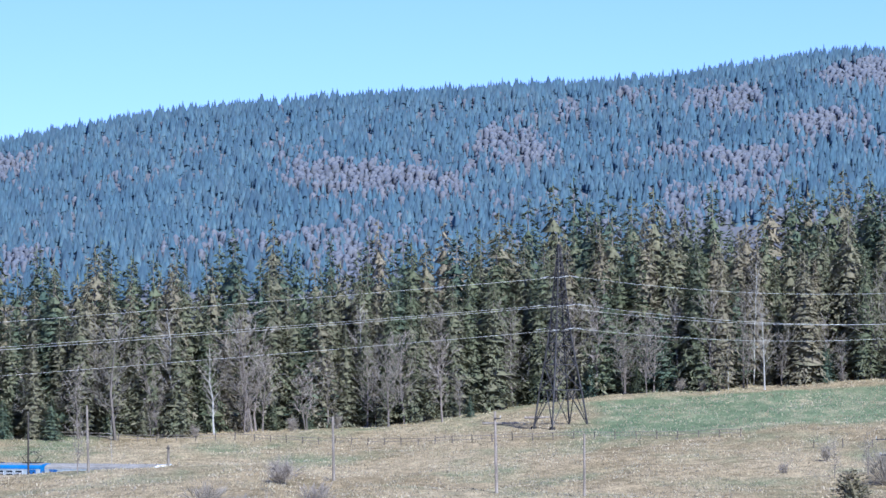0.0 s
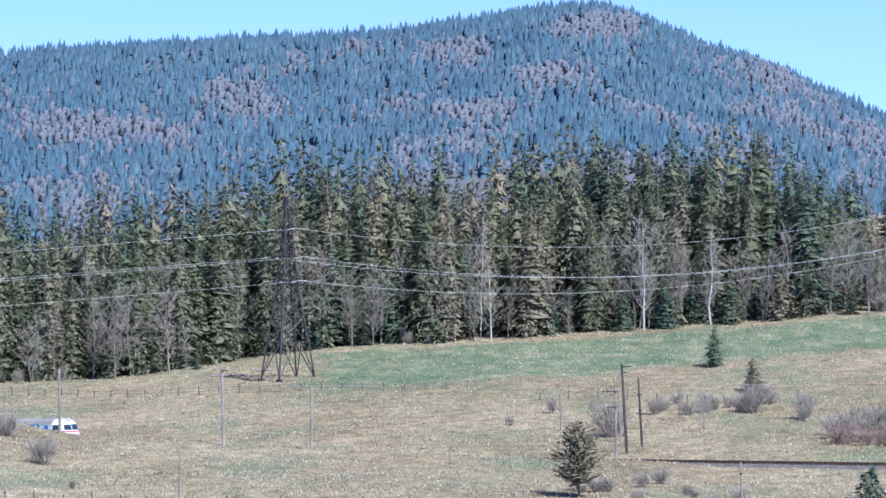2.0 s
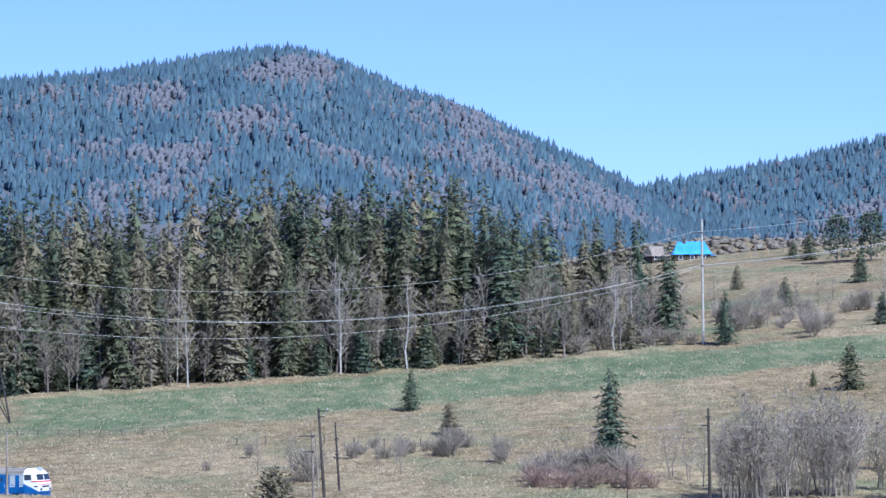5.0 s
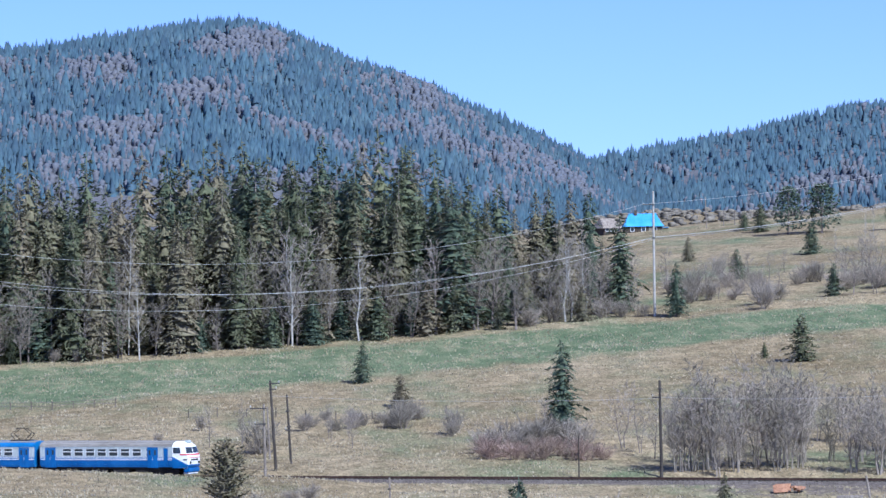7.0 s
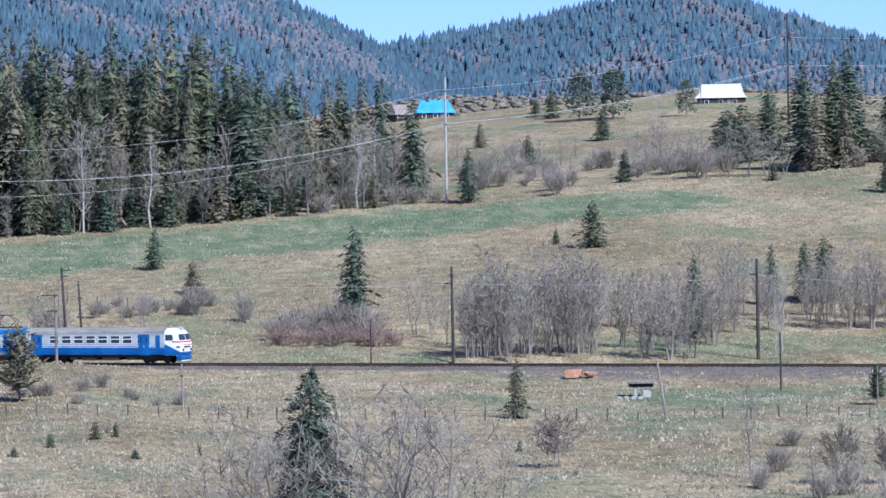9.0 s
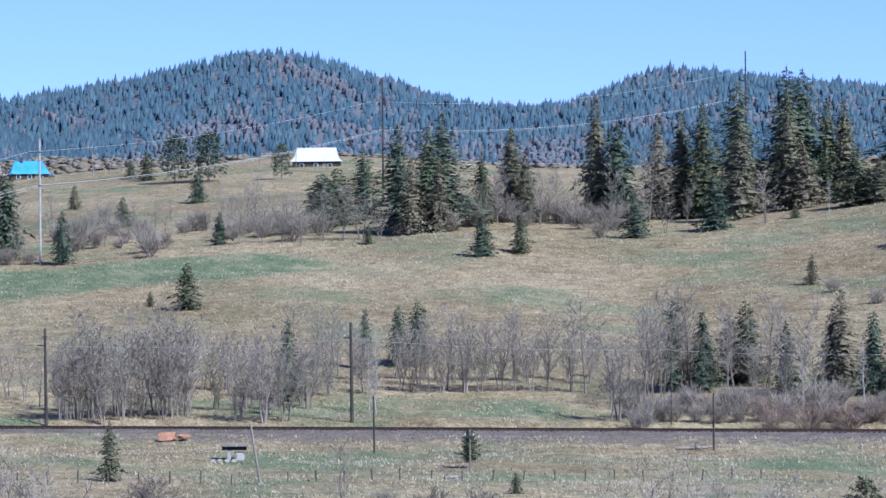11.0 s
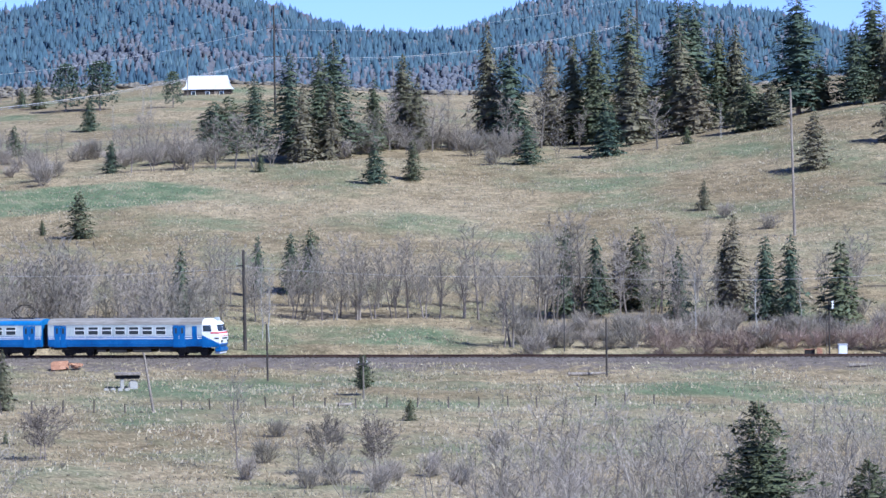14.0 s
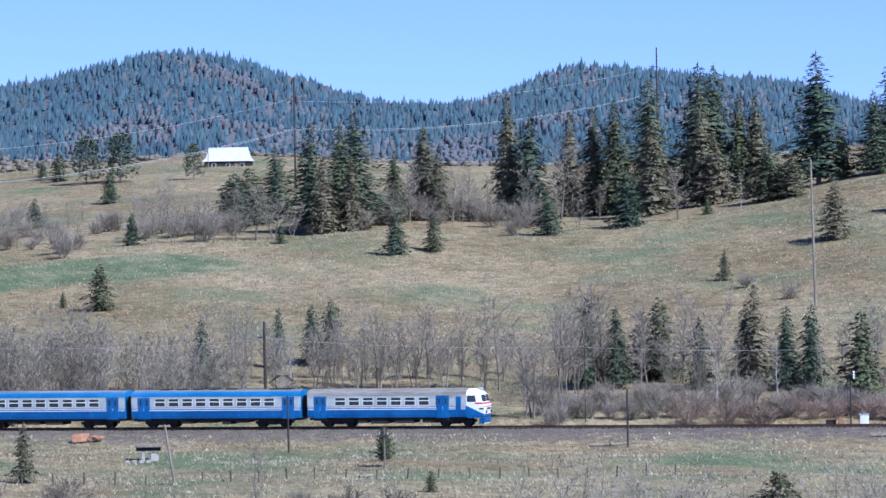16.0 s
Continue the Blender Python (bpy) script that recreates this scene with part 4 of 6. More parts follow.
        part("red_stripe", sheet(lambda k, z: front_point(k, z, 0.022), steps(-1, 1, 9), flat(2.2), flat(2.13)), RED, car)
        part("nose_grille", sheet(lambda k, z: front_point(k, z, 0.022), steps(-0.55, 0.55), flat(2.02), flat(1.84)), BLACK, car)
        part("blue_nose", sheet(lambda k, z: front_point(k, z, 0.022), steps(-1, 1, 9), flat(1.36), flat(0.96)), BLUE, car)
        part("front_skirt", box(x1 - 0.75, x1 - 0.08, -1.44, 1.44, 0.42, 0.96, 0.1), BLUE, car, "blue front apron over the buffers")
        part("plough", box(x1 - 0.9, x1 - 0.2, -1.2, 1.2, 0.22, 0.46, 0.06), WHITE, car)
        part("roof_lamp", box(x1 - 1.15, x1 - 0.62, -0.4, 0.4, 3.86, 4.22, 0.08), PALE, car, "white roof headlamp box")
        part("cab_door", side_strip(x1 - 3.25, x1 - 2.69, 1.1, 3.3, 0.04), BLUE, car, "narrow blue cab door")
        part("horn", box(x1 - 4.8, x1 - 4.4, -0.2, 0.2, 4.08, 4.22, 0.04), BLACK, car)
    else:
        part("gangway", box(x1, x1 + GAP - 0.02, -0.75, 0.75, 1.1, 3.5, 0.05), BLACK, car, "black corridor bellows")
    part("end_frame", box(x0 - 0.02, x0 + 0.14, -1.72, 1.72, 1.06, 3.46), BLACK, car)
    if motor:
        px = x1 - 2.6
        p = part("pantograph", box(px - 1.3, px + 1.3, -0.7, 0.7, 4.08, 4.26, 0.02), BLACK, train, "half-raised black pantograph on the roof")
        bm = bmesh.new()
        for y in (-0.55, 0.55):
            for s in (-1, 1):
                add_rod(bm, (px + s * 0.7, y, 4.25), (px + s * 1.4, y * 0.8, 4.95), 0.045)
                add_rod(bm, (px + s * 1.4, y * 0.8, 4.95), (px + s * 0.4, y * 0.5, 5.62), 0.04)
        for s in (-0.42, 0.42):
            add_rod(bm, (px + s, -0.95, 5.65), (px + s, 0.95, 5.65), 0.045)
        part("pan_arms", bm, BLACK, p)
        bm = bmesh.new()
        for i in range(5):
            add_box(bm, x0 + 3 + i * 1.9, x0 + 4.2 + i * 1.9, -0.5, 0.5, 4.1, 4.28, 0.03)
        part("roof_gear", bm, BLACK, car)
    return car


def build_train():
    train = tagged(new("electric_train"), "blue and white electric passenger train on the track", "train")
    x1 = 0.0
    for i in range(3):
        build_car(train, x1 - CAR - (0.5 if i == 0 else 0), x1, i == 0, ROOF_GREY if i == 0 else ROOF_BLUE, i == 1)
        x1 -= CAR + (0.5 if i == 0 else 0) + GAP
    return train


TRAIN = build_train()




# ---- single trees and bushes, place by place: kind, bearing, distance, height, spread ----
WOOD_FRONT = (('young', -1.03, 700, 10.3, 1), ('young', -0.73, 702, 11.4, 1), ('young', -0.46, 695, 10.5, 1), ('bush', -1.76, 704, 3.9, 1.6), ('bush', -2.56, 704, 3.3, 1),
    ('young', 0.35, 684, 3.4, 0.8), ('young', -4.05, 684, 8.4, 1), ('bare', -0.03, 706, 18.9, 1.2), ('bare', 0.17, 703, 18.1, 1.1), ('bare', -2.67, 682, 20.8, 1.2),
    ('bare', -4.46, 672, 21.2, 1.2), ('bare', -2.59, 684, 19.3, 1), ('bare', -1.98, 690, 11.7, 1), ('young', 2.27, 706, 14.2, 1), ('young', 2.96, 702, 13, 1),
    ('young', 1.04, 710, 10.9, 1), ('birch', -3.66, 678, 20.8, 1), ('bare', 6.31, 699, 21.3, 1), ('birch', 6.33, 710, 18.2, 1), ('bare', 5.96, 702, 18.8, 0.8),
    ('bare', 6.92, 701, 14.1, 0.8), ('birch', 4.2, 703, 22.1, 0.6), ('birch', 2.04, 704, 18.3, 0.6))
WOOD_TALL = (('fir', 7.97, 722, 31.4, 1.25), ('fir', 8.63, 702, 25.1, 1.15), ('fir', 7.33, 722, 31.2, 0.9), ('fir', 6.82, 726, 31.4, 1.1), ('fir', 5.94, 718, 31.1, 1.2),
    ('fir', 6.4, 720, 29, 1), ('fir', 5.75, 724, 30.3, 1), ('slim', 9.26, 724, 22.8, 1), ('spruce', 9.74, 730, 21.5, 1), ('spruce', 9.91, 732, 21.5, 1),
    ('spruce', 10.24, 728, 21.2, 1), ('slim', 10.47, 735, 20.5, 0.8), ('spruce', 9.07, 722, 20.7, 1), ('spruce', 9.49, 728, 18.8, 1), ('spruce', 10.06, 722, 16, 1),
    ('slim', 10.88, 712, 16.5, 1.2), ('spruce', 10.67, 722, 13.1, 0.8), ('young', 8.27, 698, 8.6, 1), ('young', 7.32, 706, 9.5, 1), ('young', 7.58, 706, 6, 1),
    ('bare', 9.46, 694, 11.3, 1.1), ('bare', 9.14, 702, 16.9, 1), ('bare', 8.9, 702, 10.5, 1), ('bare', 8.67, 702, 8.9, 1), ('bare', 9.9, 706, 13, 1),
    ('birch', 10.4, 706, 15.4, 1), ('birch', 10.21, 712, 14, 1), ('bare', 10.59, 703, 10.4, 1))
WOOD_END = (('birch', 6.39, 702, 19.9, 0.9), ('birch', 6.91, 702, 13.2, 0.8), ('bare', 7.25, 702, 11.3, 0.8), ('bare', 7.74, 700, 5.3, 1), ('bare', 8.09, 700, 5.8, 1),
    ('bare', 9.74, 699, 7, 1), ('bush', 9.96, 702, 5.6, 1.5), ('bare', 10.78, 712, 10.9, 1), ('bare', 11.01, 716, 11.1, 1), ('bare', 11.11, 700, 6.5, 1),
    ('bush', 10.65, 700, 4.8, 1.4), ('bush', 10.88, 700, 3.9, 1.4), ('bush', 11.19, 699, 3.2, 1.3), ('bare', 10.2, 701, 7.3, 1), ('bush', 9.65, 696, 4.5, 1.3))
MEADOW_FIRS = (('young', 7.37, 628, 6.2, 0.8), ('young', 7.89, 586, 4.8, 1), ('slim', 10.08, 525, 12.8, 1.1), ('young', 13.33, 610, 6.9, 1.05), ('young', 12.83, 620, 2.5, 0.8),
    ('slim', 11.64, 695, 9.1, 1.2), ('young', 11.82, 850, 5.3, 0.9), ('young', 12.47, 778, 5.6, 1), ('young', 13.49, 836, 6.5, 1), ('young', 12.58, 954, 4.8, 1),
    ('young', 12.8, 944, 6.9, 1), ('pine', 13.17, 914, 10.4, 1), ('pine', 13.63, 912, 10.6, 1.2), ('pine', 14.62, 902, 7.7, 0.9), ('young', 15.79, 694, 3.3, 1),
    ('young', 17.34, 666, 6.8, 1), ('young', 17.86, 672, 6.8, 0.8), ('young', 19.42, 694, 7.5, 1), ('young', 20.5, 696, 9.6, 1), ('young', 21.59, 700, 3.1, 1),
    ('young', 21.8, 606, 4.5, 0.8), ('young', 23.31, 637, 8.7, 1), ('young', 24.39, 656, 9.1, 1.05), ('young', 24.73, 628, 4.5, 0.8))
HILL_FIRS = (('fir', 16.18, 716, 18.8, 1.43), ('fir', 16.82, 722, 20.2, 1.56), ('fir', 16.6, 718, 18.3, 1.3), ('spruce', 16.37, 708, 13.5, 1.3), ('spruce', 16.75, 712, 12.5, 1.3),
    ('fir', 15.72, 760, 13.4, 1.56), ('young', 15.15, 740, 9.8, 1.3), ('young', 15.25, 745, 8.6, 1.3), ('young', 15.39, 745, 10.1, 1.3), ('spruce', 17.33, 730, 12.9, 1.3),
    ('spruce', 17.76, 740, 16.5, 1.3), ('fir', 17.74, 742, 16.3, 1.3), ('spruce', 17.94, 735, 12.8, 1.3), ('spruce', 18.9, 740, 22.2, 1.04), ('slim', 19.18, 735, 18, 1.3),
    ('spruce', 19.76, 745, 18.9, 1.17), ('spruce', 20.06, 745, 19.3, 1.17), ('spruce', 20.33, 740, 20.5, 1.3), ('fir', 20.8, 745, 23.6, 1.43), ('spruce', 20.83, 722, 16.3, 1.56),
    ('fir', 21.47, 752, 25, 1.43), ('fir', 21.67, 755, 24.1, 1.3), ('spruce', 21.52, 740, 19.8, 1.3), ('young', 21.72, 735, 10.8, 1.04), ('spruce', 22.04, 755, 18.3, 1.17),
    ('spruce', 22.26, 755, 17.9, 1.3))
HILL_FIRS_B = (('young', 22.43, 708, 10, 1.3), ('young', 22.59, 710, 5.9, 1.04), ('young', 22.72, 704, 7.7, 1.3), ('young', 22.54, 735, 4.2, 0.91), ('fir', 23.1, 735, 23.3, 1.49),
    ('spruce', 23.41, 735, 9.3, 1.69), ('fir', 23.86, 730, 14.8, 1.3), ('fir', 24.11, 735, 19.6, 1.43), ('spruce', 24.28, 732, 15, 1.3), ('fir', 24.7, 730, 16.4, 1.43),
    ('fir', 24.95, 735, 21.9, 1.56), ('fir', 25.16, 740, 17.7, 1.3), ('spruce', 24.55, 728, 12.4, 1.3), ('spruce', 25.08, 722, 9.3, 1.3), ('fir', 25.31, 735, 19.5, 1.3),
    ('spruce', 25.46, 735, 15.5, 1.3))
HILL_BARE = (('bare', 15.18, 703, 9.4, 1.3), ('bare', 15.45, 702, 10.2, 1.4), ('bare', 15.72, 702, 9.4, 1.4), ('bare', 15.93, 703, 6.6, 1.2), ('bare', 14.04, 703, 8.2, 1.2),
    ('bare', 14.34, 704, 7.5, 1.1), ('bare', 14.61, 703, 7.8, 1.1), ('bare', 14.88, 701, 7.3, 1), ('young', 13.77, 706, 5.6, 0.8), ('bush', 12.84, 692, 6.1, 1.2),
    ('bush', 11.89, 731, 7.8, 1), ('bare', 12.04, 776, 5.2, 0.8), ('birch', 13.81, 822, 5.5, 0.6), ('birch', 14.21, 870, 6.8, 0.5), ('birch', 14.32, 872, 7.1, 0.5),
    ('bare', 17.52, 735, 9.9, 1), ('bare', 17.2, 725, 6.5, 1), ('bare', 18.13, 730, 10.3, 1.2), ('bare', 18.36, 735, 11.2, 1), ('bare', 18.59, 735, 9.1, 1),
    ('bare', 19.6, 735, 14.1, 1.5), ('bare', 19.13, 730, 10.2, 1), ('bare', 20.12, 735, 7.5, 1), ('bare', 19.84, 699, 6.3, 1), ('bare', 21.19, 698, 9.5, 1.3),
    ('birch', 22.05, 700, 6.7, 0.5), ('bush', 18.96, 695, 4.5, 1.2), ('bare', 21.89, 735, 6.7, 1), ('bush', 12.22, 794, 5.3, 1), ('bush', 12.79, 705, 6.6, 1.2))
LINE_BARE = (('alder', 11.78, 487, 12.5, 1.2), ('alder', 12.08, 487, 13.2, 1.2), ('alder', 12.39, 488, 13.3, 1.2), ('alder', 12.7, 488, 13.4, 1.2), ('alder', 13.01, 488, 12.6, 1.2),
    ('alder', 13.31, 490, 11.7, 1.2), ('alder', 11.62, 486, 10, 1.1), ('alder', 13.7, 492, 9.5, 1.2), ('alder', 14, 479, 10.8, 1.2), ('alder', 14.35, 477, 11.5, 1.2),
    ('alder', 14.65, 477, 11.7, 1.2), ('alder', 14.96, 489, 9.3, 1.2), ('bare', 10.9, 514, 8.7, 1), ('bare', 11.13, 510, 7.5, 1), ('bare', 11.32, 504, 7.4, 1),
    ('bare', 6.9, 545, 5.1, 0.7), ('bare', 7.18, 543, 4.9, 0.8), ('bare', 5.73, 544, 6.1, 1), ('bush', 7.91, 554, 4.8, 1.2), ('bush', 8.56, 540, 3.2, 1),
    ('bush', 9.71, 521, 5.2, 1.8), ('bush', 9.36, 520, 5.4, 1.6), ('bare', 9.86, 522, 6.1, 1), ('birch', 15.88, 482, 10.3, 0.6), ('birch', 15.78, 484, 9.7, 0.5))
LINE_BARE_B = (('bare', 16.85, 504, 10.8, 0.9), ('bare', 17.08, 502, 10.2, 0.9), ('bare', 17.31, 502, 9.9, 0.9), ('bare', 17.58, 501, 10.7, 0.9), ('bare', 17.77, 500, 10, 0.9),
    ('bare', 18.01, 499, 10.4, 0.9), ('bare', 18.2, 499, 10.7, 0.9), ('bare', 18.54, 498, 11.6, 1), ('bare', 18.73, 496, 12.1, 1), ('bare', 19.19, 468, 11.7, 1.2),
    ('bare', 19.07, 468, 8.9, 1.1), ('bare', 15.09, 534, 7.5, 1), ('bare', 15.32, 532, 8.5, 1), ('alder', 14.25, 510, 8.8, 1.1), ('alder', 13.86, 511, 8.3, 1.1),
    ('alder', 16.7, 514, 6.2, 1), ('bare', 19.62, 492, 13.2, 0.9), ('bare', 20.04, 494, 13.8, 0.9), ('bare', 20.15, 494, 12.5, 0.9), ('bare', 19.77, 492, 11.8, 1),
    ('bare', 21.15, 496, 7.9, 0.9), ('birch', 21.68, 472, 8.3, 0.8), ('birch', 22.49, 472, 8.8, 0.7), ('birch', 23.1, 482, 6.4, 0.7), ('bare', 21.42, 484, 8.4, 1),
    ('bare', 21.91, 482, 9, 1), ('bare', 21.86, 564, 4.5, 1), ('bush', 22.09, 594, 3.2, 1.4), ('bush', 22.7, 576, 3, 1.4))
LINE_FIRS = (('slim', 14.68, 497, 9.9, 1), ('slim', 16.19, 532, 7.9, 1.1), ('slim', 16.44, 532, 8.4, 1.4), ('slim', 15.73, 530, 8.0, 0.8), ('slim', 19.89, 495, 11.2, 0.9),
    ('slim', 20.31, 494, 9.9, 1), ('young', 20.69, 502, 8.7, 0.9), ('young', 20.92, 502, 9.8, 1), ('young', 20.42, 498, 6, 0.9), ('spruce', 22.18, 486, 12.4, 1.3),
    ('spruce', 22.05, 487, 10.4, 1.1), ('slim', 22.64, 484, 9.8, 1.1), ('slim', 22.95, 483, 9.8, 1.1), ('young', 23.63, 476, 9.7, 0.9), ('young', 21.46, 490, 8.5, 0.7))
LINE_BUSHES = (('redbush', 9.09, 509, 3.7, 1.5), ('redbush', 9.4, 506, 3.6, 1.6), ('redbush', 9.78, 504, 3.6, 1.6), ('redbush', 10.16, 506, 3, 1.5), ('redbush', 10.55, 508, 2.6, 1.5),
    ('redbush', 21.14, 464, 3.4, 1.5), ('redbush', 21.45, 464, 3, 1.5), ('redbush', 21.76, 463, 3.6, 1.5), ('redbush', 22.06, 462, 3.1, 1.5), ('redbush', 22.37, 462, 3.3, 1.5),
    ('redbush', 22.67, 462, 3.2, 1.5), ('redbush', 22.98, 460, 3.6, 1.5), ('redbush', 23.28, 460, 3.4, 1.5), ('redbush', 23.74, 459, 3.7, 1.5), ('redbush', 24.04, 458, 4.1, 1.5),
    ('redbush', 24.35, 458, 4.1, 1.5), ('bush', 19.61, 466, 3.2, 1.4), ('bush', 19.92, 466, 3.1, 1.4), ('bush', 20.22, 465, 3.2, 1.4), ('bush', 20.53, 464, 3.3, 1.4),
    ('bush', 20.84, 464, 3.2, 1.4))
NEAR_FIELD = (('young', 12.26, 398, 5.9, 0.62), ('oval', 5.52, 420, 7.5, 1.1), ('orchard', 12.79, 338, 5.1, 1.25), ('bare', 15.43, 323, 8.3, 0.8), ('oval', 17.15, 406, 4, 0.8),
    ('young', 17.78, 372, 2.1, 1), ('orchard', 16.58, 318, 5.4, 0.9), ('orchard', 17.31, 318, 5.4, 0.95), ('young', 6.54, 373, 1.8, 1.1), ('young', 6.81, 375, 1.4, 1),
    ('young', 5.93, 368, 1.4, 1.2), ('young', 5.43, 360, 1, 1.5), ('young', 7.07, 356, 1, 1.8), ('bush', 13.6, 342, 0.6, 1), ('bush', 13.06, 328, 0.7, 1),
    ('bare', 16.27, 308, 4.9, 1.2), ('bush', 15.97, 356, 2.4, 1.5), ('bush', 16.74, 348, 2.3, 1.5), ('young', 12.29, 354, 1.2, 0.9))
NEAR_FIELD_B = (('bush', -3.27, 464, 4.6, 1.5), ('bush', -1.74, 466, 4.8, 1.3), ('bush', -2.76, 468, 2.2, 1.4), ('bush', -2.2, 502, 4.5, 1.1), ('bush', 0.41, 392, 1.6, 1.2),
    ('young', 0.87, 388, 3.4, 0.8), ('young', 1.87, 392, 1.5, 0.9), ('bush', 6.69, 378, 1.1, 1), ('bush', -1.35, 439, 1.6, 1), ('bush', -3.95, 420, 1.6, 1),
    ('bush', -3.3, 409, 1.6, 1), ('bare', -2.37, 440, 5, 0.5), ('bush', 5.16, 566, 3.4, 0.8), ('bush', 4.59, 553, 2, 1), ('bare', 7.22, 534, 5.3, 0.8),
    ('bush', 6, 532, 6, 1.3), ('bush', 8.61, 544, 4.7, 1.2), ('bush', 8, 566, 3.8, 1.6), ('bare', 5.28, 542, 5.6, 0.9), ('bare', 6.93, 541, 5, 0.6))
NEAR_FIELD_C = (('bush', -5.16, 418, 2.7, 1.4), ('bush', -4.02, 402, 3.3, 1.4), ('bush', -3.25, 408, 2.5, 1.2), ('young', 0.85, 386, 3.7, 0.7), ('bush', 0.62, 387, 2.4, 1.3),
    ('bush', 1, 386, 1.9, 1.3), ('young', 1.91, 392, 1.6, 0.8), ('young', 2.25, 376, 1.2, 0.7), ('young', 3.23, 374, 1.6, 0.8), ('bush', 3.57, 376, 1.5, 1.5),
    ('young', -0.61, 394, 1, 1.2), ('young', -0.44, 394, 1.4, 0.8), ('bush', -0.22, 391, 1.8, 1.2), ('young', 0.31, 388, 2.1, 1), ('bare', -4.98, 537, 7.6, 0.8),
    ('birch', -4.52, 618, 7.7, 0.3), ('birch', -2.41, 439, 5.4, 0.4), ('bush', -2.9, 465, 2.4, 1.5), ('bush', -2.56, 464, 2, 1.5), ('bush', -2.21, 501, 3.5, 1.6),
    ('bush', -2.66, 703, 3.5, 1.2))
FORE = (('open', 10.31, 185, 12, 1.6), ('open', 8.54, 190, 11.5, 1.8), ('open', 11.23, 188, 11.2, 1.8), ('open', 9.85, 187, 11.9, 1.5), ('near_fir', 9.39, 192, 12.5, 1.0),
    ('open', 11.84, 186, 9.8, 1.2), ('open', 8.92, 186, 10.6, 1.6), ('open', 10.77, 184, 11.7, 1.6), ('open', 8.23, 188, 10.2, 1.5), ('near_spruce', 22.55, 180, 9.9, 0.95),
    ('near_spruce', 23.98, 182, 7.5, 1.2), ('open', 20.09, 200, 10, 1.1), ('open', 19.7, 205, 9.5, 1.1), ('open', 21.31, 205, 10.3, 1.2), ('open', 21.92, 205, 9.4, 1.2),
    ('open', 23.38, 205, 10.3, 1.2), ('open', 23.84, 205, 10.6, 1.2), ('open', 17.12, 215, 8.9, 1.2), ('open', 7.92, 200, 8.6, 1.1))


for rows, name in ((WOOD_FRONT, "trees along the wood's edge"), (WOOD_TALL, "spruce wood"), (WOOD_END, "trees along the wood's edge"), (MEADOW_FIRS, "firs on the meadow"),
                   (HILL_FIRS, "firs on the hill"), (HILL_FIRS_B, "firs on the hill"), (HILL_BARE, "leafless trees on the hill"), (LINE_BARE, "leafless trees along the line"),
                   (LINE_BARE_B, "leafless trees along the line"), (LINE_FIRS, "firs along the line"), (LINE_BUSHES, "bushes along the line"),
                   (NEAR_FIELD, "trees in the valley"), (NEAR_FIELD_B, "trees in the valley"), (NEAR_FIELD_C, "trees in the valley"), (FORE, "trees on the near slope")):
    for key, az, r, h, wide in rows:
        plant(key, az, r, h, wide, name)


# thickets that fill the strips of scrub
def thicket(key, n, a0, a1, r0, r1, h0, h1, wide, name, seed):
    rnd = random.Random(seed)
    for i in range(n):
        a = a0 + (a1 - a0) * (i + rnd.random()) / n
        plant(key, a, rnd.uniform(r0, r1), rnd.uniform(h0, h1), wide, name)


thicket("bare", 24, 16.4, 21.2, 722, 765, 6, 11, 1.2, "leafless trees on the hill", 1)
thicket("bush", 26, 16.5, 19.4, 712, 748, 3.5, 6.5, 1.4, "leafless trees on the hill", 39)
thicket("bush", 14, 11.4, 13.6, 705, 760, 3, 5.5, 1.4, "leafless trees on the hill", 2)
thicket("bush", 12, 13.8, 15.2, 703, 730, 4, 6, 1.4, "leafless trees on the hill", 3)
thicket("bare", 10, 11.7, 13.4, 484, 505, 8, 13, 1.1, "leafless trees along the line", 31)
thicket("alder", 10, 11.6, 13.4, 482, 505, 5, 11, 1.2, "leafless trees along the line", 21)
thicket("alder", 6, 14.0, 15.0, 480, 500, 5, 10, 1.2, "leafless trees along the line", 38)
thicket("bare", 10, 18.8, 21.5, 480, 500, 9, 12, 1.0, "leafless trees along the line", 22)
thicket("alder", 20, 15.0, 19.0, 500, 520, 6, 9, 1.1, "leafless trees along the line", 4)
thicket("alder", 14, 19.4, 24.5, 485, 510, 6, 9, 1.1, "leafless trees along the line", 5)
thicket("bush", 12, 19.0, 24.5, 474, 492, 2.2, 4, 1.4, "bushes along the line", 6)
thicket("bare", 14, 13.2, 17.5, 500, 525, 7, 10, 0.9, "leafless trees along the line", 7)
thicket("bush", 18, 17.2, 25, 225, 300, 2.5, 4.5, 1.3, "trees on the near slope", 8)
thicket("open", 14, 17.8, 25.5, 205, 240, 8.5, 11, 1.2, "trees on the near slope", 30)
thicket("bare", 22, 18.5, 25.5, 215, 270, 6.5, 9.5, 1.1, "trees on the near slope", 9)
thicket("bush", 9, 15.3, 19, 300, 335, 2, 3.2, 1.3, "trees in the valley", 10)
thicket("bush", 10, 5.4, 7.8, 415, 440, 1.5, 2.6, 1.5, "trees in the valley", 11)
thicket("bare", 10, 9.3, 11.2, 705, 722, 8, 14, 0.9, "trees along the wood's edge", 12)
thicket("bare", 16, -6.5, 8.5, 702, 715, 10, 17, 0.9, "trees along the wood's edge", 13)
thicket("bush", 12, 24.3, 26, 580, 620, 2, 3.4, 1.5, "leafless trees on the hill", 14)
thicket("young", 8, -6.5, 9, 698, 706, 5, 10, 0.9, "trees along the wood's edge", 15)
thicket("bare", 26, 0.5, 9.5, 697, 706, 8, 18, 0.85, "trees along the wood's edge", 33)
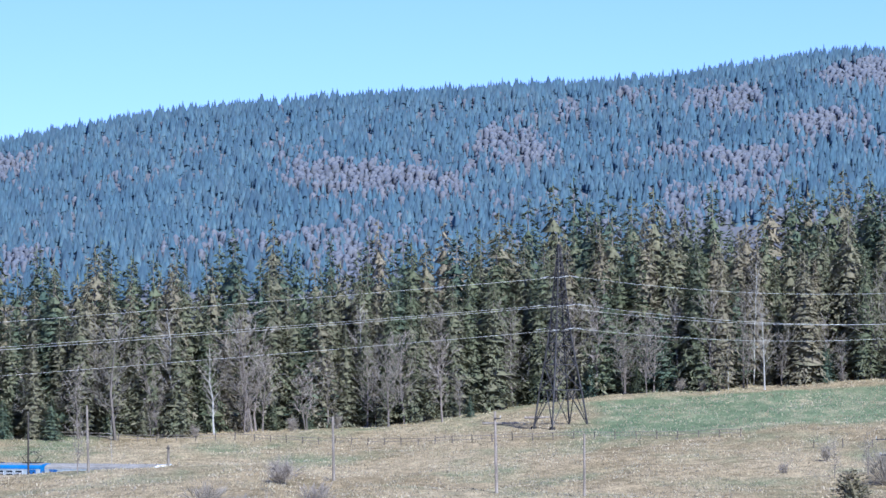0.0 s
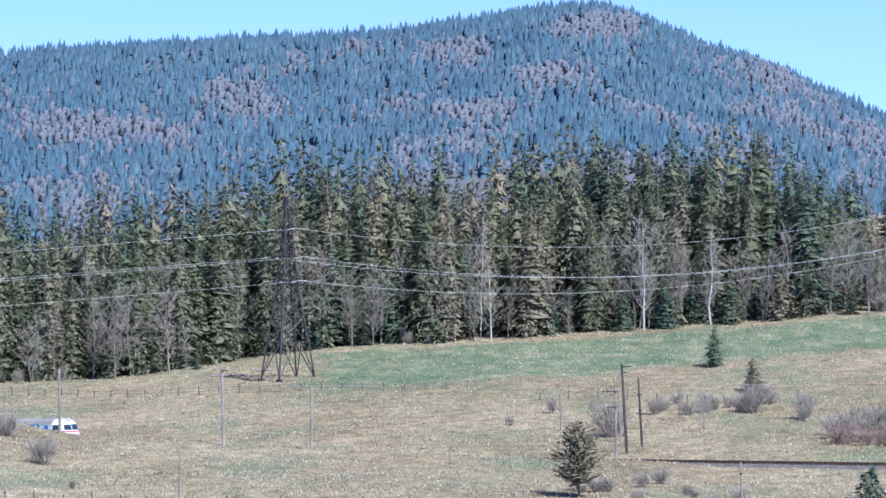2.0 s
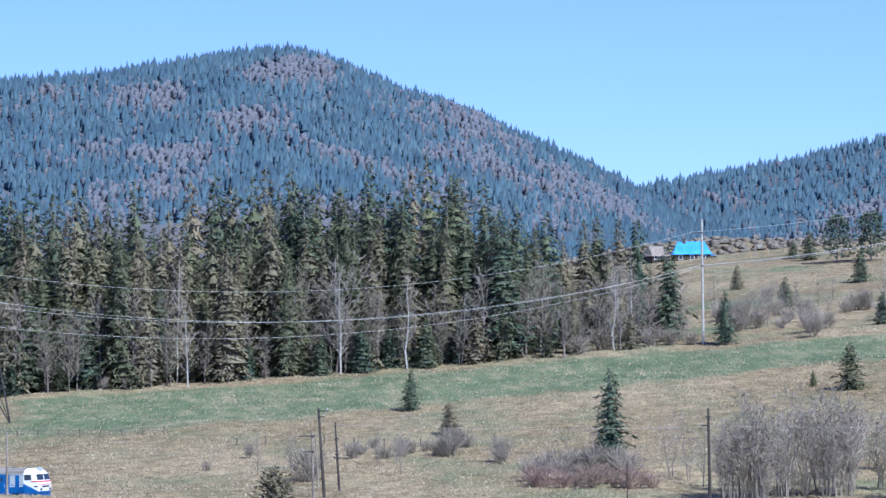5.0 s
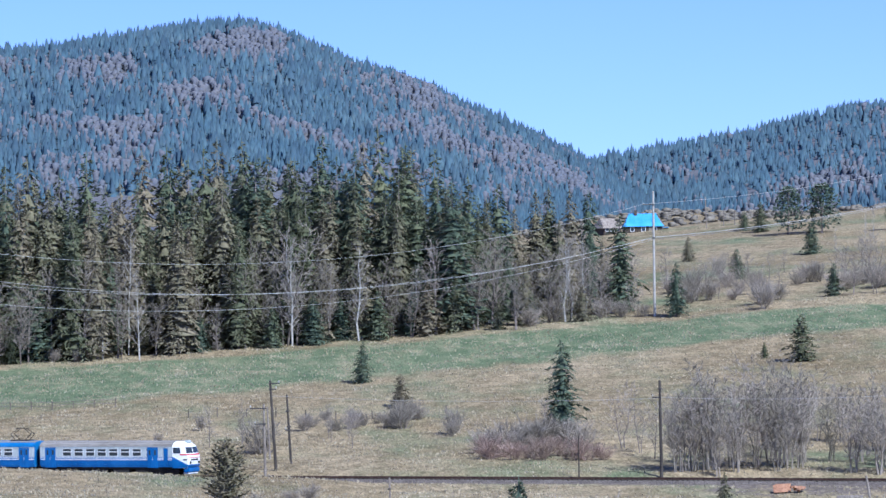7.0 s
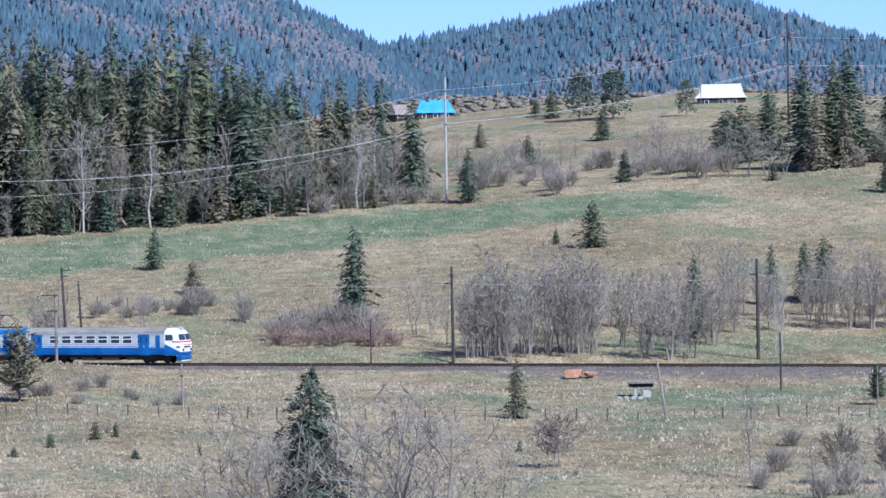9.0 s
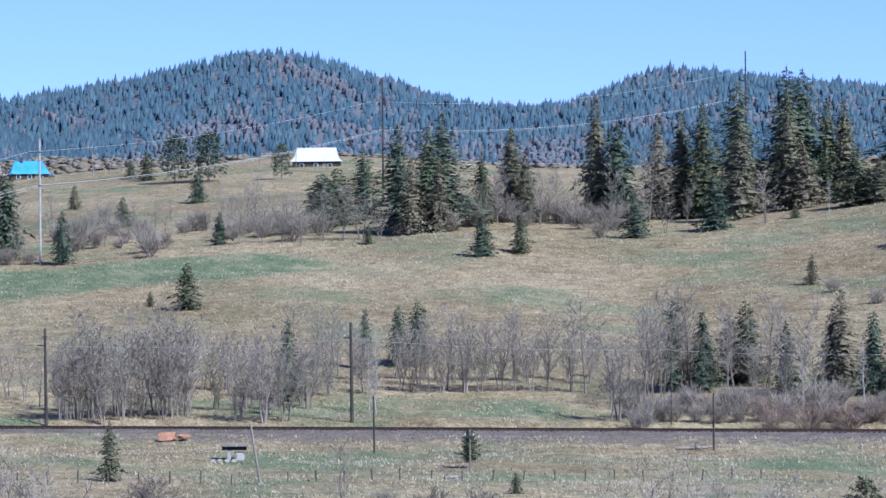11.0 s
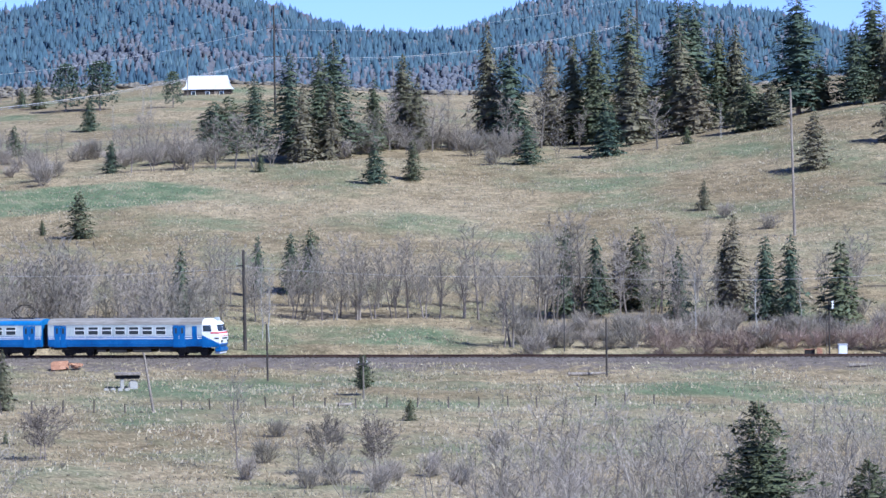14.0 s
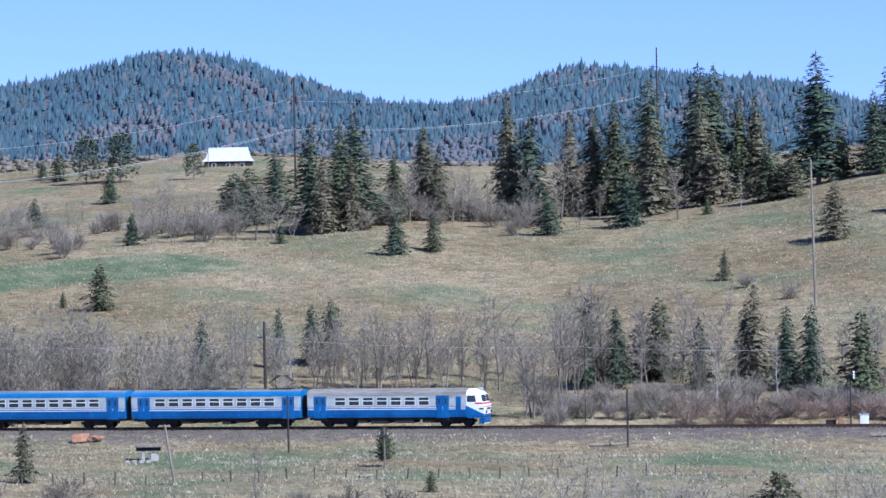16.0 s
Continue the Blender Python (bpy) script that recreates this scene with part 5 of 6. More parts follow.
thicket("bare", 16, -6.5, 0.5, 676, 690, 8, 17, 0.9, "trees along the wood's edge", 34)
thicket("birch", 6, -6, 9.8, 690, 702, 12, 21, 0.7, "trees along the wood's edge", 35)


thicket("bare", 14, 11.4, 13.2, 722, 800, 4, 7, 1.2, "leafless trees on the hill", 23)
thicket("bare", 14, 13.7, 15.4, 712, 760, 6, 8.5, 1.2, "leafless trees on the hill", 24)
thicket("redbush", 9, 9.0, 10.7, 502, 513, 2.0, 3.6, 1.5, "bushes along the line", 25)
thicket("redbush", 8, 20.9, 25, 458, 467, 2.6, 3.8, 1.6, "bushes along the line", 26)
thicket("bush", 24, 19.2, 24.6, 461, 476, 2.6, 4.4, 1.5, "bushes along the line", 27)
thicket("bush", 12, 9.0, 10.4, 515, 525, 3.2, 5, 1.7, "bushes along the line", 28)
thicket("bush", 12, 6.5, 8.2, 548, 575, 2, 3.6, 1.4, "bushes along the line", 29)


# ---- grass tufts standing in the meadows ----
def build_tufts():
    rng = np.random.default_rng(12)
    parts = []
    for n, r0, r1 in ((42000, 290, 455), (72000, 450, 705), (14000, 700, 1010)):
        r = np.sqrt(rng.uniform(r0 ** 2, r1 ** 2, n))
        a = np.radians(rng.uniform(-7, 26, n))
        parts.append((r * np.sin(a), r * np.cos(a)))
    x, y = np.concatenate([p[0] for p in parts]), np.concatenate([p[1] for p in parts])
    r, az = np.hypot(x, y), np.arctan2(x, y)
    clump = np.sin(x * 0.31 + np.sin(y * 0.13)) * np.sin(y * 0.11 + 2 * np.sin(x * 0.05)) + rng.normal(0, 0.5, len(x))
    keep = (np.abs(r - DP / np.cos(AZ_N - az)) > 6) & (clump > -0.35) & ~((r > 702) & (az < radians(9.5)))
    x, y = x[keep], y[keep]
    z, n = ground(x, y) - 0.04, len(x)
    V = np.zeros((n, 9, 3))
    for k in range(3):
        t = rng.uniform(0, 6.283, n)
        h = rng.uniform(0.10, 0.36, n)
        w = rng.uniform(0.04, 0.14, n)
        ox, oy = rng.normal(0, 0.5, n), rng.normal(0, 0.5, n)
        for j, s in enumerate((-1, 1)):
            V[:, k * 3 + j] = np.stack([x + ox + s * w * np.cos(t), y + oy + s * w * np.sin(t), z], -1)
        V[:, k * 3 + 2] = np.stack([x + ox + rng.normal(0, 0.14, n), y + oy + rng.normal(0, 0.14, n), z + h], -1)
    me = bpy.data.meshes.new("dry_grass")
    me.from_pydata(V.reshape(-1, 3).tolist(), [], np.arange(n * 9).reshape(-1, 3).tolist())
    me.materials.append(TUFT)
    tagged(new("dry_grass", me), "tufts of pale dry grass in the meadow", "grass", kind="stuff")


build_tufts()


# ---- pylon, poles and wires ----
def build_pylon(at, turn):
    py = thing("lattice_pylon", at, "grey steel lattice power pylon standing on the meadow", "pylon", rz=turn)
    levels = ((0.0, 3.1), (5.0, 2.45), (10.0, 1.75), (14.6, 1.2), (16.2, 1.05), (18.75, 0.9), (23.1, 0.55), (28.0, 0.08))

    def half(z):
        return float(np.interp(z, [l[0] for l in levels], [l[1] for l in levels]))

    def corner(i, z):
        h = half(z)
        return Vector((h * (1, 1, -1, -1)[i % 4], h * (1, -1, -1, 1)[i % 4], z))

    for i in range(4):
        bm = bmesh.new()
        for (z0, _), (z1, _) in zip(levels, levels[1:]):
            add_rod(bm, corner(i, z0 - (0.4 if z0 == 0 else 0)), corner(i, z1), 0.15 if z0 < 15 else 0.11, n=5)
        part("leg", bm, STEEL, py)
        part("footing", box(corner(i, 0).x - 0.35, corner(i, 0).x + 0.35, corner(i, 0).y - 0.35, corner(i, 0).y + 0.35, -0.5, 0.02, 0.02), BLACK, py)
        bm = bmesh.new()
        zs = [0.0, 5.6, 9.5, 12.4, 14.6, 16.2, 17.6, 18.75, 20.0, 21.2, 22.2, 23.1, 24.4, 25.6, 26.8]
        for k, (z0, z1) in enumerate(zip(zs, zs[1:])):
            t = 0.085 if z0 < 14 else 0.06
            if k == 0:
                mid = (corner(i, z1) + corner(i + 1, z1)) / 2
                add_rod(bm, corner(i, z0), mid, t, n=4)
                add_rod(bm, corner(i + 1, z0), mid, t, n=4)
            else:
                add_rod(bm, corner(i, z0), corner(i + 1, z1), t, n=4)
                add_rod(bm, corner(i + 1, z0), corner(i, z1), t, n=4)
            add_rod(bm, corner(i, z1), corner(i + 1, z1), t, n=4)
        part("bracing", bm, STEEL, py)
    for z, ln, sides in ((15.1, 3.6, (-1, 1)), (18.75, 4.6, (-1, 1)), (23.1, 2.6, (-1, 1))):
        for s in sides:
            h = half(z)
            bm = bmesh.new()
            tip = Vector((0, s * (h + ln), z))
            for x in (-h, h):
                add_rod(bm, (x, s * h, z), tip, 0.05, n=4)
                add_rod(bm, (x, s * h, z + 1.1), tip, 0.04, n=4)
                for f in (0.3, 0.6):
                    add_rod(bm, Vector((x, s * h, z)).lerp(tip, f), Vector((x, s * h, z + 1.1)).lerp(tip, f), 0.03, n=4)
            add_rod(bm, (-h * 0.5, s * (h + ln / 2), z), (h * 0.5, s * (h + ln / 2), z), 0.03, n=4)
            part("crossarm", bm, STEEL, py)
            for q in (-1, 1):
                bm = bmesh.new()
                for i in range(7):
                    c = tip + Vector((q * (0.35 + 0.2 * i), 0, -0.05 - 0.03 * i))
                    add_rod(bm, c, c + Vector((q * 0.1, 0, -0.01)), 0.065, n=8)
                add_rod(bm, tip, tip + Vector((q * 1.8, 0, -0.3)), 0.03, n=4)
                part("insulator_string", bm, PORCELAIN, py)
    return py


def build_wire(a, b, sag, thick=0.021, name="power_line", label="thin aluminium power line hanging between supports"):
    n = 28
    V, F = [], []
    for i in range(n + 1):
        u = i / n
        p = a.lerp(b, u) - Vector((0, 0, 4 * sag * u * (1 - u)))
        for k in range(4):
            V.append(p + Vector((0, thick * math.cos(k * 1.571), thick * math.sin(k * 1.571))))
    for i in range(n):
        for k in range(4):
            F.append((i * 4 + k, i * 4 + (k + 1) % 4, i * 4 + 4 + (k + 1) % 4, i * 4 + 4 + k))
    return tagged(mesh_object(name, V, F, WIRE), label, "cable", "power lines")


def build_pole(name, az, r, h, mat, label, thick=0.13, arms=(), lean=(0, 0), turn=0.0, group="poles"):
    """arms: height from the top, half length, left and right reach."""
    e = thing(name, on_ground(az, r), label, "pole", group, rz=-az + turn)
    top = Vector((math.tan(radians(lean[0])) * h, math.tan(radians(lean[1])) * h, h))
    part("shaft", rod((0, 0, -0.6), top, thick, thick * 0.68, 9), mat, e)
    part("cap", rod(top, top + Vector((0, 0, 0.06)), thick * 0.75, thick * 0.4, 9), mat, e)
    for down, left, right in arms:
        c = top * ((h - down) / h)
        part("crossarm", box(c.x - left, c.x + right, c.y - thick - 0.08, c.y - thick + 0.06, c.z - 0.07, c.z + 0.07, 0.01), STEEL, e)
        for x in [q for q in (-left + 0.06, right - 0.06) if abs(q) > 0.3]:
            bm = rod((c.x + x, c.y - thick, c.z + 0.05), (c.x + x, c.y - thick, c.z + 0.2), 0.03)
            add_rod(bm, (c.x + x, c.y - thick, c.z + 0.16), (c.x + x, c.y - thick, c.z + 0.34), 0.08, 0.05, 8)
            part("insulator", bm, PORCELAIN, e)
    return e


PYLON_AT = on_ground(1.58, 648)
POLE_A, POLE_B, POLE_C = on_ground(11.35, 698), on_ground(16.0, 860), on_ground(20.93, 1000)
run = POLE_A - PYLON_AT
RUN = math.degrees(math.atan2(run.y, run.x))
build_pylon(PYLON_AT, RUN + 9)
build_pole("power_pole", 11.35, 698, 20.7, CONCRETE, "tall slim grey power pole with short crossarms", 0.24, ((2.2, 1.7, 0.2), (7.7, 0.3, 0.3)))
build_pole("power_pole", 16.0, 860, 22.6, DARK_POLE, "tall dark power pole behind the firs", 0.22, ((4.6, 1.6, 0.3), (10.3, 2.4, 1.6)))
build_pole("power_pole", 20.93, 1000, 27.8, STEEL, "tall slim metal power pole on the hilltop", 0.25, ((4.5, 1.8, 0.3), (11.5, 2.0, 2.0)))
build_pole("power_pole", 23.03, 566, 19.5, WOOD, "tall bare wooden pole on the meadow", 0.2, (), (-1.1, 0))

rot = Matrix.Rotation(radians(RUN + 9), 4, "Z")


def tip(z, y, x):
    return PYLON_AT + (rot @ Vector((x, y, z - 0.25)))


up = Vector((0, 0, 1))
LEFT = Vector(polar(-15, 640)).to_3d()
for z, y, to_a, to_b, left_z in ((23.1, -3.1, (-1.6, 18.6), 18.0, 17.5), (18.75, -5.4, (-0.3, 13.1), 12.3, 13.6), (18.75, 5.4, (0.3, 13.1), 12.3, 14.2), (15.1, -4.7, (0.0, 12.8), 12.0, 9.4)):
    side = Vector((math.cos(radians(-11.35)), math.sin(radians(-11.35)), 0))
    a = POLE_A + side * to_a[0] + up * to_a[1]
    b = POLE_B + side * (to_a[0] * 1.2) + up * to_b
    build_wire(tip(z, y, 1.9), a, 5.6)
    build_wire(a, b, 1.6)
    build_wire(b, POLE_C + side * to_a[0] + up * (to_b + 5.0), 3.0, 0.018)
    build_wire(tip(z, y, -1.9), LEFT + up * left_z, 0.6)

for az, r, h, mat, th, arms, lean in (
        (11.41, 484, 11.1, DARK_POLE, 0.21, ((0.9, 0.25, 0.25), (1.9, 0.9, 0.1)), (-0.4, 0)), (15.55, 474, 11.2, DARK_POLE, 0.22, ((1.7, 0.8, 0.1),), (-0.3, 0)),
        (10.29, 487, 5.0, DARK_POLE, 0.09, (), (0, 0)), (15.85, 438, 5.9, DARK_POLE, 0.12, (), (-0.4, 0)), (20.46, 438, 6.0, DARK_POLE, 0.12, (), (0, 0)),
        (7.73, 414, 4.5, WOOD, 0.09, ((1.1, 0.2, 0.1),), (-1.4, 0)), (14.31, 387, 5.5, WOOD, 0.11, (), (-9.5, 0)), (6.03, 489, 8.5, WOOD, 0.14, ((0.5, 1.6, 0.3), (2.3, 1.1, 0.2)), (-0.5, 0)),
        (6.18, 507, 10.8, DARK_POLE, 0.2, ((0.3, 0.2, 1.1), (1.0, 0.2, 0.7)), (-3.2, 0)), (6.385, 515, 8.4, DARK_POLE, 0.17, ((4.3, 0.5, 0.3), (3.9, 0.3, 0.3), (2.0, 0.3, 0.3)), (-3.0, 0)),
        (6.1, 525, 6.4, WOOD, 0.11, (), (-2.5, 0)), (-1.51, 519, 7.8, WOOD, 0.16, (), (-0.6, 0)), (0.7, 502, 9.7, WOOD, 0.17, ((0.8, 0.1, 0.7),), (-0.8, 0)), (1.89, 496, 7.4, WOOD, 0.13, (), (0.5, 0)),
        (0.09, 424, 5.1, WOOD, 0.1, (), (1.6, 0)), (-5.64, 548, 8.0, DARK_POLE, 0.14, (), (0.3, 0)), (-4.83, 540, 8.4, WOOD, 0.15, (), (-1.0, 0)), (-3.75, 536, 2.6, WOOD, 0.16, ((0.3, 0.3, 0.2),), (0, 0)),
        (19.89, 464, 8.4, STEEL, 0.06, (), (0, 0)), (24.3, 456, 9.6, DARK_POLE, 0.18, ((0.8, 0.3, 0.3),), (-0.6, 0)), (17.15, 402, 4.0, WOOD, 0.08, ((0.6, 0.5, 0.4),), (0, 0))):
    tar = mat is DARK_POLE
    build_pole("line_pole" if tar else "wooden_pole", az, r, h, mat, "dark tarred pole beside the railway" if tar else "thin steel post beside the line" if mat is STEEL else "weathered grey wooden pole in dry grass", th * (1.3 if mat is WOOD else 1.0), arms, lean)
# telegraph wires along the line
for (a0, r0, z0), (a1, r1, z1) in (((19.89, 464, 8.2), (24.3, 456, 8.6)), ((15.55, 474, 9.4), (19.89, 464, 8.3)), ((11.41, 484, 9.2), (15.55, 474, 9.3)), ((24.3, 456, 8.6), (29, 452, 8.6)), ((6.14, 507, 9.0), (11.41, 484, 9.1))):
    build_wire(on_ground(a0, r0) + up * z0, on_ground(a1, r1) + up * z1, 0.5, 0.014, "telegraph_wire", "thin telegraph wire strung between poles by the line")
for az, r, h, th in ((12.07, 980, 7.2, 0.14), (17.62, 985, 8.5, 0.13), (14.82, 945, 8.6, 0.1), (12.3, 985, 3.4, 0.1), (12.45, 985, 3.4, 0.1), (22.2, 990, 9.0, 0.13)):
    build_pole("wooden_pole", az, r, h, WOOD, "pale wooden pole near the houses", th, (), (-2.0 if th > 0.12 else 0, 0))


# ---- fences ----
FENCE = material("dark_fence_wood", [(0.05, 0.042, 0.035), (0.10, 0.085, 0.07), (0.16, 0.14, 0.12)], 0.9, 3.0, 0.2, jitter=0.3, stretch=(1, 1, 0.15))

def build_fence(pts, step, h, rails, label, wires=(), post_mat=None):
    post_mat = post_mat or FENCE
    e = thing("fence", on_ground(*pts[0]), label, "fence")
    o = e.matrix_basis.translation
    place = [on_ground(*p) for p in pts]
    rnd = random.Random(len(pts) + int(step * 10))
    posts = []
    for a, b in zip(place, place[1:]):
        n = max(1, round((b - a).length / step))
        for i in range(n):
            p = a.lerp(b, i / n)
            posts.append(Vector((p.x, p.y, float(ground(p.x, p.y)))))
    data = None
    for p in posts:
        k = rnd.uniform(0.85, 1.12)
        ob = part("post", rod((0, 0, -0.4), (0, 0, h), 0.085, 0.07, 7), post_mat, e) if data is None else new("post", data)
        data = ob.data
        ob.parent = e
        ob.matrix_basis = Matrix.Translation(p - o) @ pose(0, 0, 0, rnd.uniform(-4, 4), rnd.uniform(-4, 4), 0) @ Matrix.Diagonal((1, 1, k, 1))
    for z in rails:
        for a, b in zip(posts, posts[1:]):
            if rnd.random() < 0.93:
                part("rail", rod(a - o + Vector((0, -0.08, z + rnd.uniform(-0.08, 0.08))), b - o + Vector((0, -0.08, z + rnd.uniform(-0.08, 0.08))), 0.045, 0.04, 5), WOOD, e)
    for z in wires:
        bm = bmesh.new()
        for a, b in zip(posts, posts[1:]):
            add_rod(bm, a - o + Vector((0, -0.07, z)), b - o + Vector((0, -0.07, z)), 0.008, n=3)
        part("wire", bm, STEEL, e)


build_fence(((-6.0, 436), (-0.7, 422), (3.33, 409), (5.75, 404), (7.81, 402), (11.42, 395), (13.91, 388)), 2.95, 1.15, (), "row of grey wooden fence posts with wire in dry grass", (0.5, 0.95))
build_fence(((13.91, 388), (16.2, 391), (18.72, 392), (21.5, 388)), 2.7, 1.0, (), "row of grey wooden fence posts with wire in dry grass", (0.85,))
build_fence(((-5.2, 676), (-2.58, 662), (0.1, 634), (2.6, 618), (4.3, 610)), 3.5, 1.15, (0.55, 1.0), "weathered post and rail fence below the wood")
build_fence(((5.0, 590), (7.0, 575), (9.0, 570)), 5.5, 1.2, (), "sparse old fence posts across the meadow")


# ---- houses on the saddle ----
def build_house(az, r, width, depth, wall_h, roof_h, ridge, roof_mat, wall_mat, label, chimney, turn=0.0, porch=False, sunk=0.3):
    e = thing("house", on_ground(az, r, sunk), label, "house", "farm houses", rz=-az + turn)
    w, d = width / 2 - 0.5, depth / 2 - 0.5
    bm = bmesh.new()
    for i in range(int(wall_h / 0.28)):
        z = i * 0.28
        add_box(bm, -w, w, -d, -d + 0.22, z, z + 0.26, 0.03)
        add_box(bm, -w, w, d - 0.22, d, z, z + 0.26, 0.03)
        add_box(bm, -w, -w + 0.22, -d + 0.22, d - 0.22, z, z + 0.26, 0.03)
        add_box(bm, w - 0.22, w, -d + 0.22, d - 0.22, z, z + 0.26, 0.03)
    part("wall", bm, wall_mat, e, "dark log wall")
    W, D, R = width / 2, depth / 2, ridge / 2
    bm = bmesh.new()
    lo = [bm.verts.new((x, y, wall_h - 0.2)) for x, y in ((-W, -D), (W, -D), (W, D), (-W, D))]
    mid = [bm.verts.new((x, y, wall_h + roof_h * 0.22)) for x, y in ((-W * 0.86, -D * 0.74), (W * 0.86, -D * 0.74), (W * 0.86, D * 0.74), (-W * 0.86, D * 0.74))]
    hi = [bm.verts.new((-R, 0, wall_h + roof_h)), bm.verts.new((R, 0, wall_h + roof_h))]
    for i in range(4):
        bm.faces.new((lo[i], lo[(i + 1) % 4], mid[(i + 1) % 4], mid[i]))
    bm.faces.new((mid[0], mid[1], hi[1], hi[0]))
    bm.faces.new((mid[2], mid[3], hi[0], hi[1]))
    bm.faces.new((mid[1], mid[2], hi[1]))
    bm.faces.new((mid[3], mid[0], hi[0]))
    bm.faces.new(list(reversed(lo)))
    rf = part("roof", bm, roof_mat, e, "hipped sheet metal roof")
    n = int(width / 0.9)
    for i in range(n + 1):
        x = -W + width * i / n
        top_z = wall_h + roof_h * min(1.0, max(0.0, (W - abs(x)) / (W - R))) if abs(x) > R else wall_h + roof_h
        y1 = -D * 0.74 * (1 - min(1, max(0, (top_z - wall_h - roof_h * 0.22) / (roof_h * 0.78)))) if top_z > wall_h + roof_h * 0.22 else -D * 0.9
        if abs(x) <= W * 0.86 and top_z > wall_h + roof_h * 0.25:
            part("seam", rod((x, -D * 0.74, wall_h + roof_h * 0.22 + 0.02), (x, y1, top_z + 0.02), 0.035, n=4), roof_mat, rf)
    part("ridge_cap", rod((-R - 0.1, 0, wall_h + roof_h), (R + 0.1, 0, wall_h + roof_h), 0.1), roof_mat, rf)
    for x in (-w * 0.6, 0, w * 0.6):
        wi = part("window", box(x - 0.5, x + 0.5, -d - 0.05, -d + 0.05, 0.9, 2.0, 0.02), WHITE, e)
        part("pane", box(x - 0.4, x + 0.4, -d - 0.07, -d - 0.04, 1.0, 1.9), GLASS, wi)
    part("door", box(w * 0.28, w * 0.28 + 0.9, -d - 0.06, -d + 0.05, 0.1, 2.05, 0.02), WOOD, e)
    if chimney is not None:
        ch = part("chimney", box(chimney - 0.3, chimney + 0.3, -0.6, 0.0, wall_h + roof_h - 0.8, wall_h + roof_h + 0.75, 0.03), LOGS, e, "dark brick chimney")
        part("cap", box(chimney - 0.38, chimney + 0.38, -0.68, 0.08, wall_h + roof_h + 0.75, wall_h + roof_h + 0.85, 0.02), LOGS, ch)
    if porch:
        part("porch_roof", box(W - 0.6, W + 1.0, -D * 0.7, D * 0.2, wall_h - 0.55, wall_h - 0.4, 0.03), roof_mat, e)
        for y in (-D * 0.65, D * 0.15):
            part("porch_post", box(W + 0.8, W + 0.92, y - 0.06, y + 0.06, 0, wall_h - 0.5), wall_mat, e)
    return e


build_house(11.2, 992, 9.8, 8.0, 2.3, 2.8, 6.4, SKYBLUE, LOGS, "log house with a bright blue metal roof", -1.6, 4, True, sunk=1.2)
build_house(15.1, 955, 11.6, 8.5, 2.6, 2.9, 8.8, ZINC, LOGS, "log house with a shining bare metal roof", None, -3, sunk=1.5)
build_house(10.72, 990, 5.6, 6.0, 1.9, 2.2, 3.8, WOOD, LOGS, "small shed with a weathered grey board roof", None, 30)


# ---- things along the line ----
def line_spot(az, r):
    return on_ground(az, r)


def build_signal():
    p = line_spot(23.48, 452)
    e = thing("railway_signal", p, "railway light signal on a dark post beside the track", "signal", rz=-23.5)
    part("post", rod((0, 0, -0.5), (0, 0, 6.3), 0.09, 0.07, 10), DARK_POLE, e)
    head = part("signal_head", box(0.2, 0.55, -0.16, 0.1, 5.3, 6.3, 0.05), BLACK, e, "black lamp housing with pale hoods")
    for z in (5.5, 5.8, 6.1):
        bm = rod((0.38, -0.16, z), (0.38, -0.42, z - 0.02), 0.13, n=10)
        part("hood", bm, WHITE, head)
    bm = rod((-0.3, 0.12, 0), (-0.3, 0.12, 5.2), 0.02)
    add_rod(bm, (-0.3, 0.4, 0), (-0.3, 0.4, 5.2), 0.02)
    for i in range(17):
        add_rod(bm, (-0.3, 0.12, 0.3 * i + 0.2), (-0.3, 0.4, 0.3 * i + 0.2), 0.012, n=4)
    part("ladder", bm, STEEL, e)


def build_cabinet():
    e = thing("relay_cabinet", line_spot(23.66, 453), "pale metal relay cabinet on a concrete foot", "cabinet", rz=-23)
    part("plinth", box(-0.5, 0.5, -0.35, 0.35, -0.3, 0.15, 0.02), CONCRETE, e)
    b = part("body", box(-0.48, 0.48, -0.32, 0.32, 0.15, 1.5, 0.04), WHITE, e)
    part("door", box(-0.42, 0.42, -0.35, -0.318, 0.22, 1.4, 0.01), WHITE, b)
    part("roof", box(-0.55, 0.55, -0.4, 0.4, 1.5, 1.56, 0.01), ZINC, e)
    h = thing("equipment_box", line_spot(23.27, 454), "small rusty brown equipment boxes beside the track", "box", rz=-23)
    part("body", box(-1.0, 0.1, -0.4, 0.4, -0.2, 0.9, 0.05), BLACK, h)
    part("lid", box(-1.1, 0.2, -0.5, 0.5, 0.9, 1.0, 0.03), RUST, h)
    part("side_box", box(0.3, 0.9, -0.3, 0.3, -0.2, 1.1, 0.05), RUST, h)


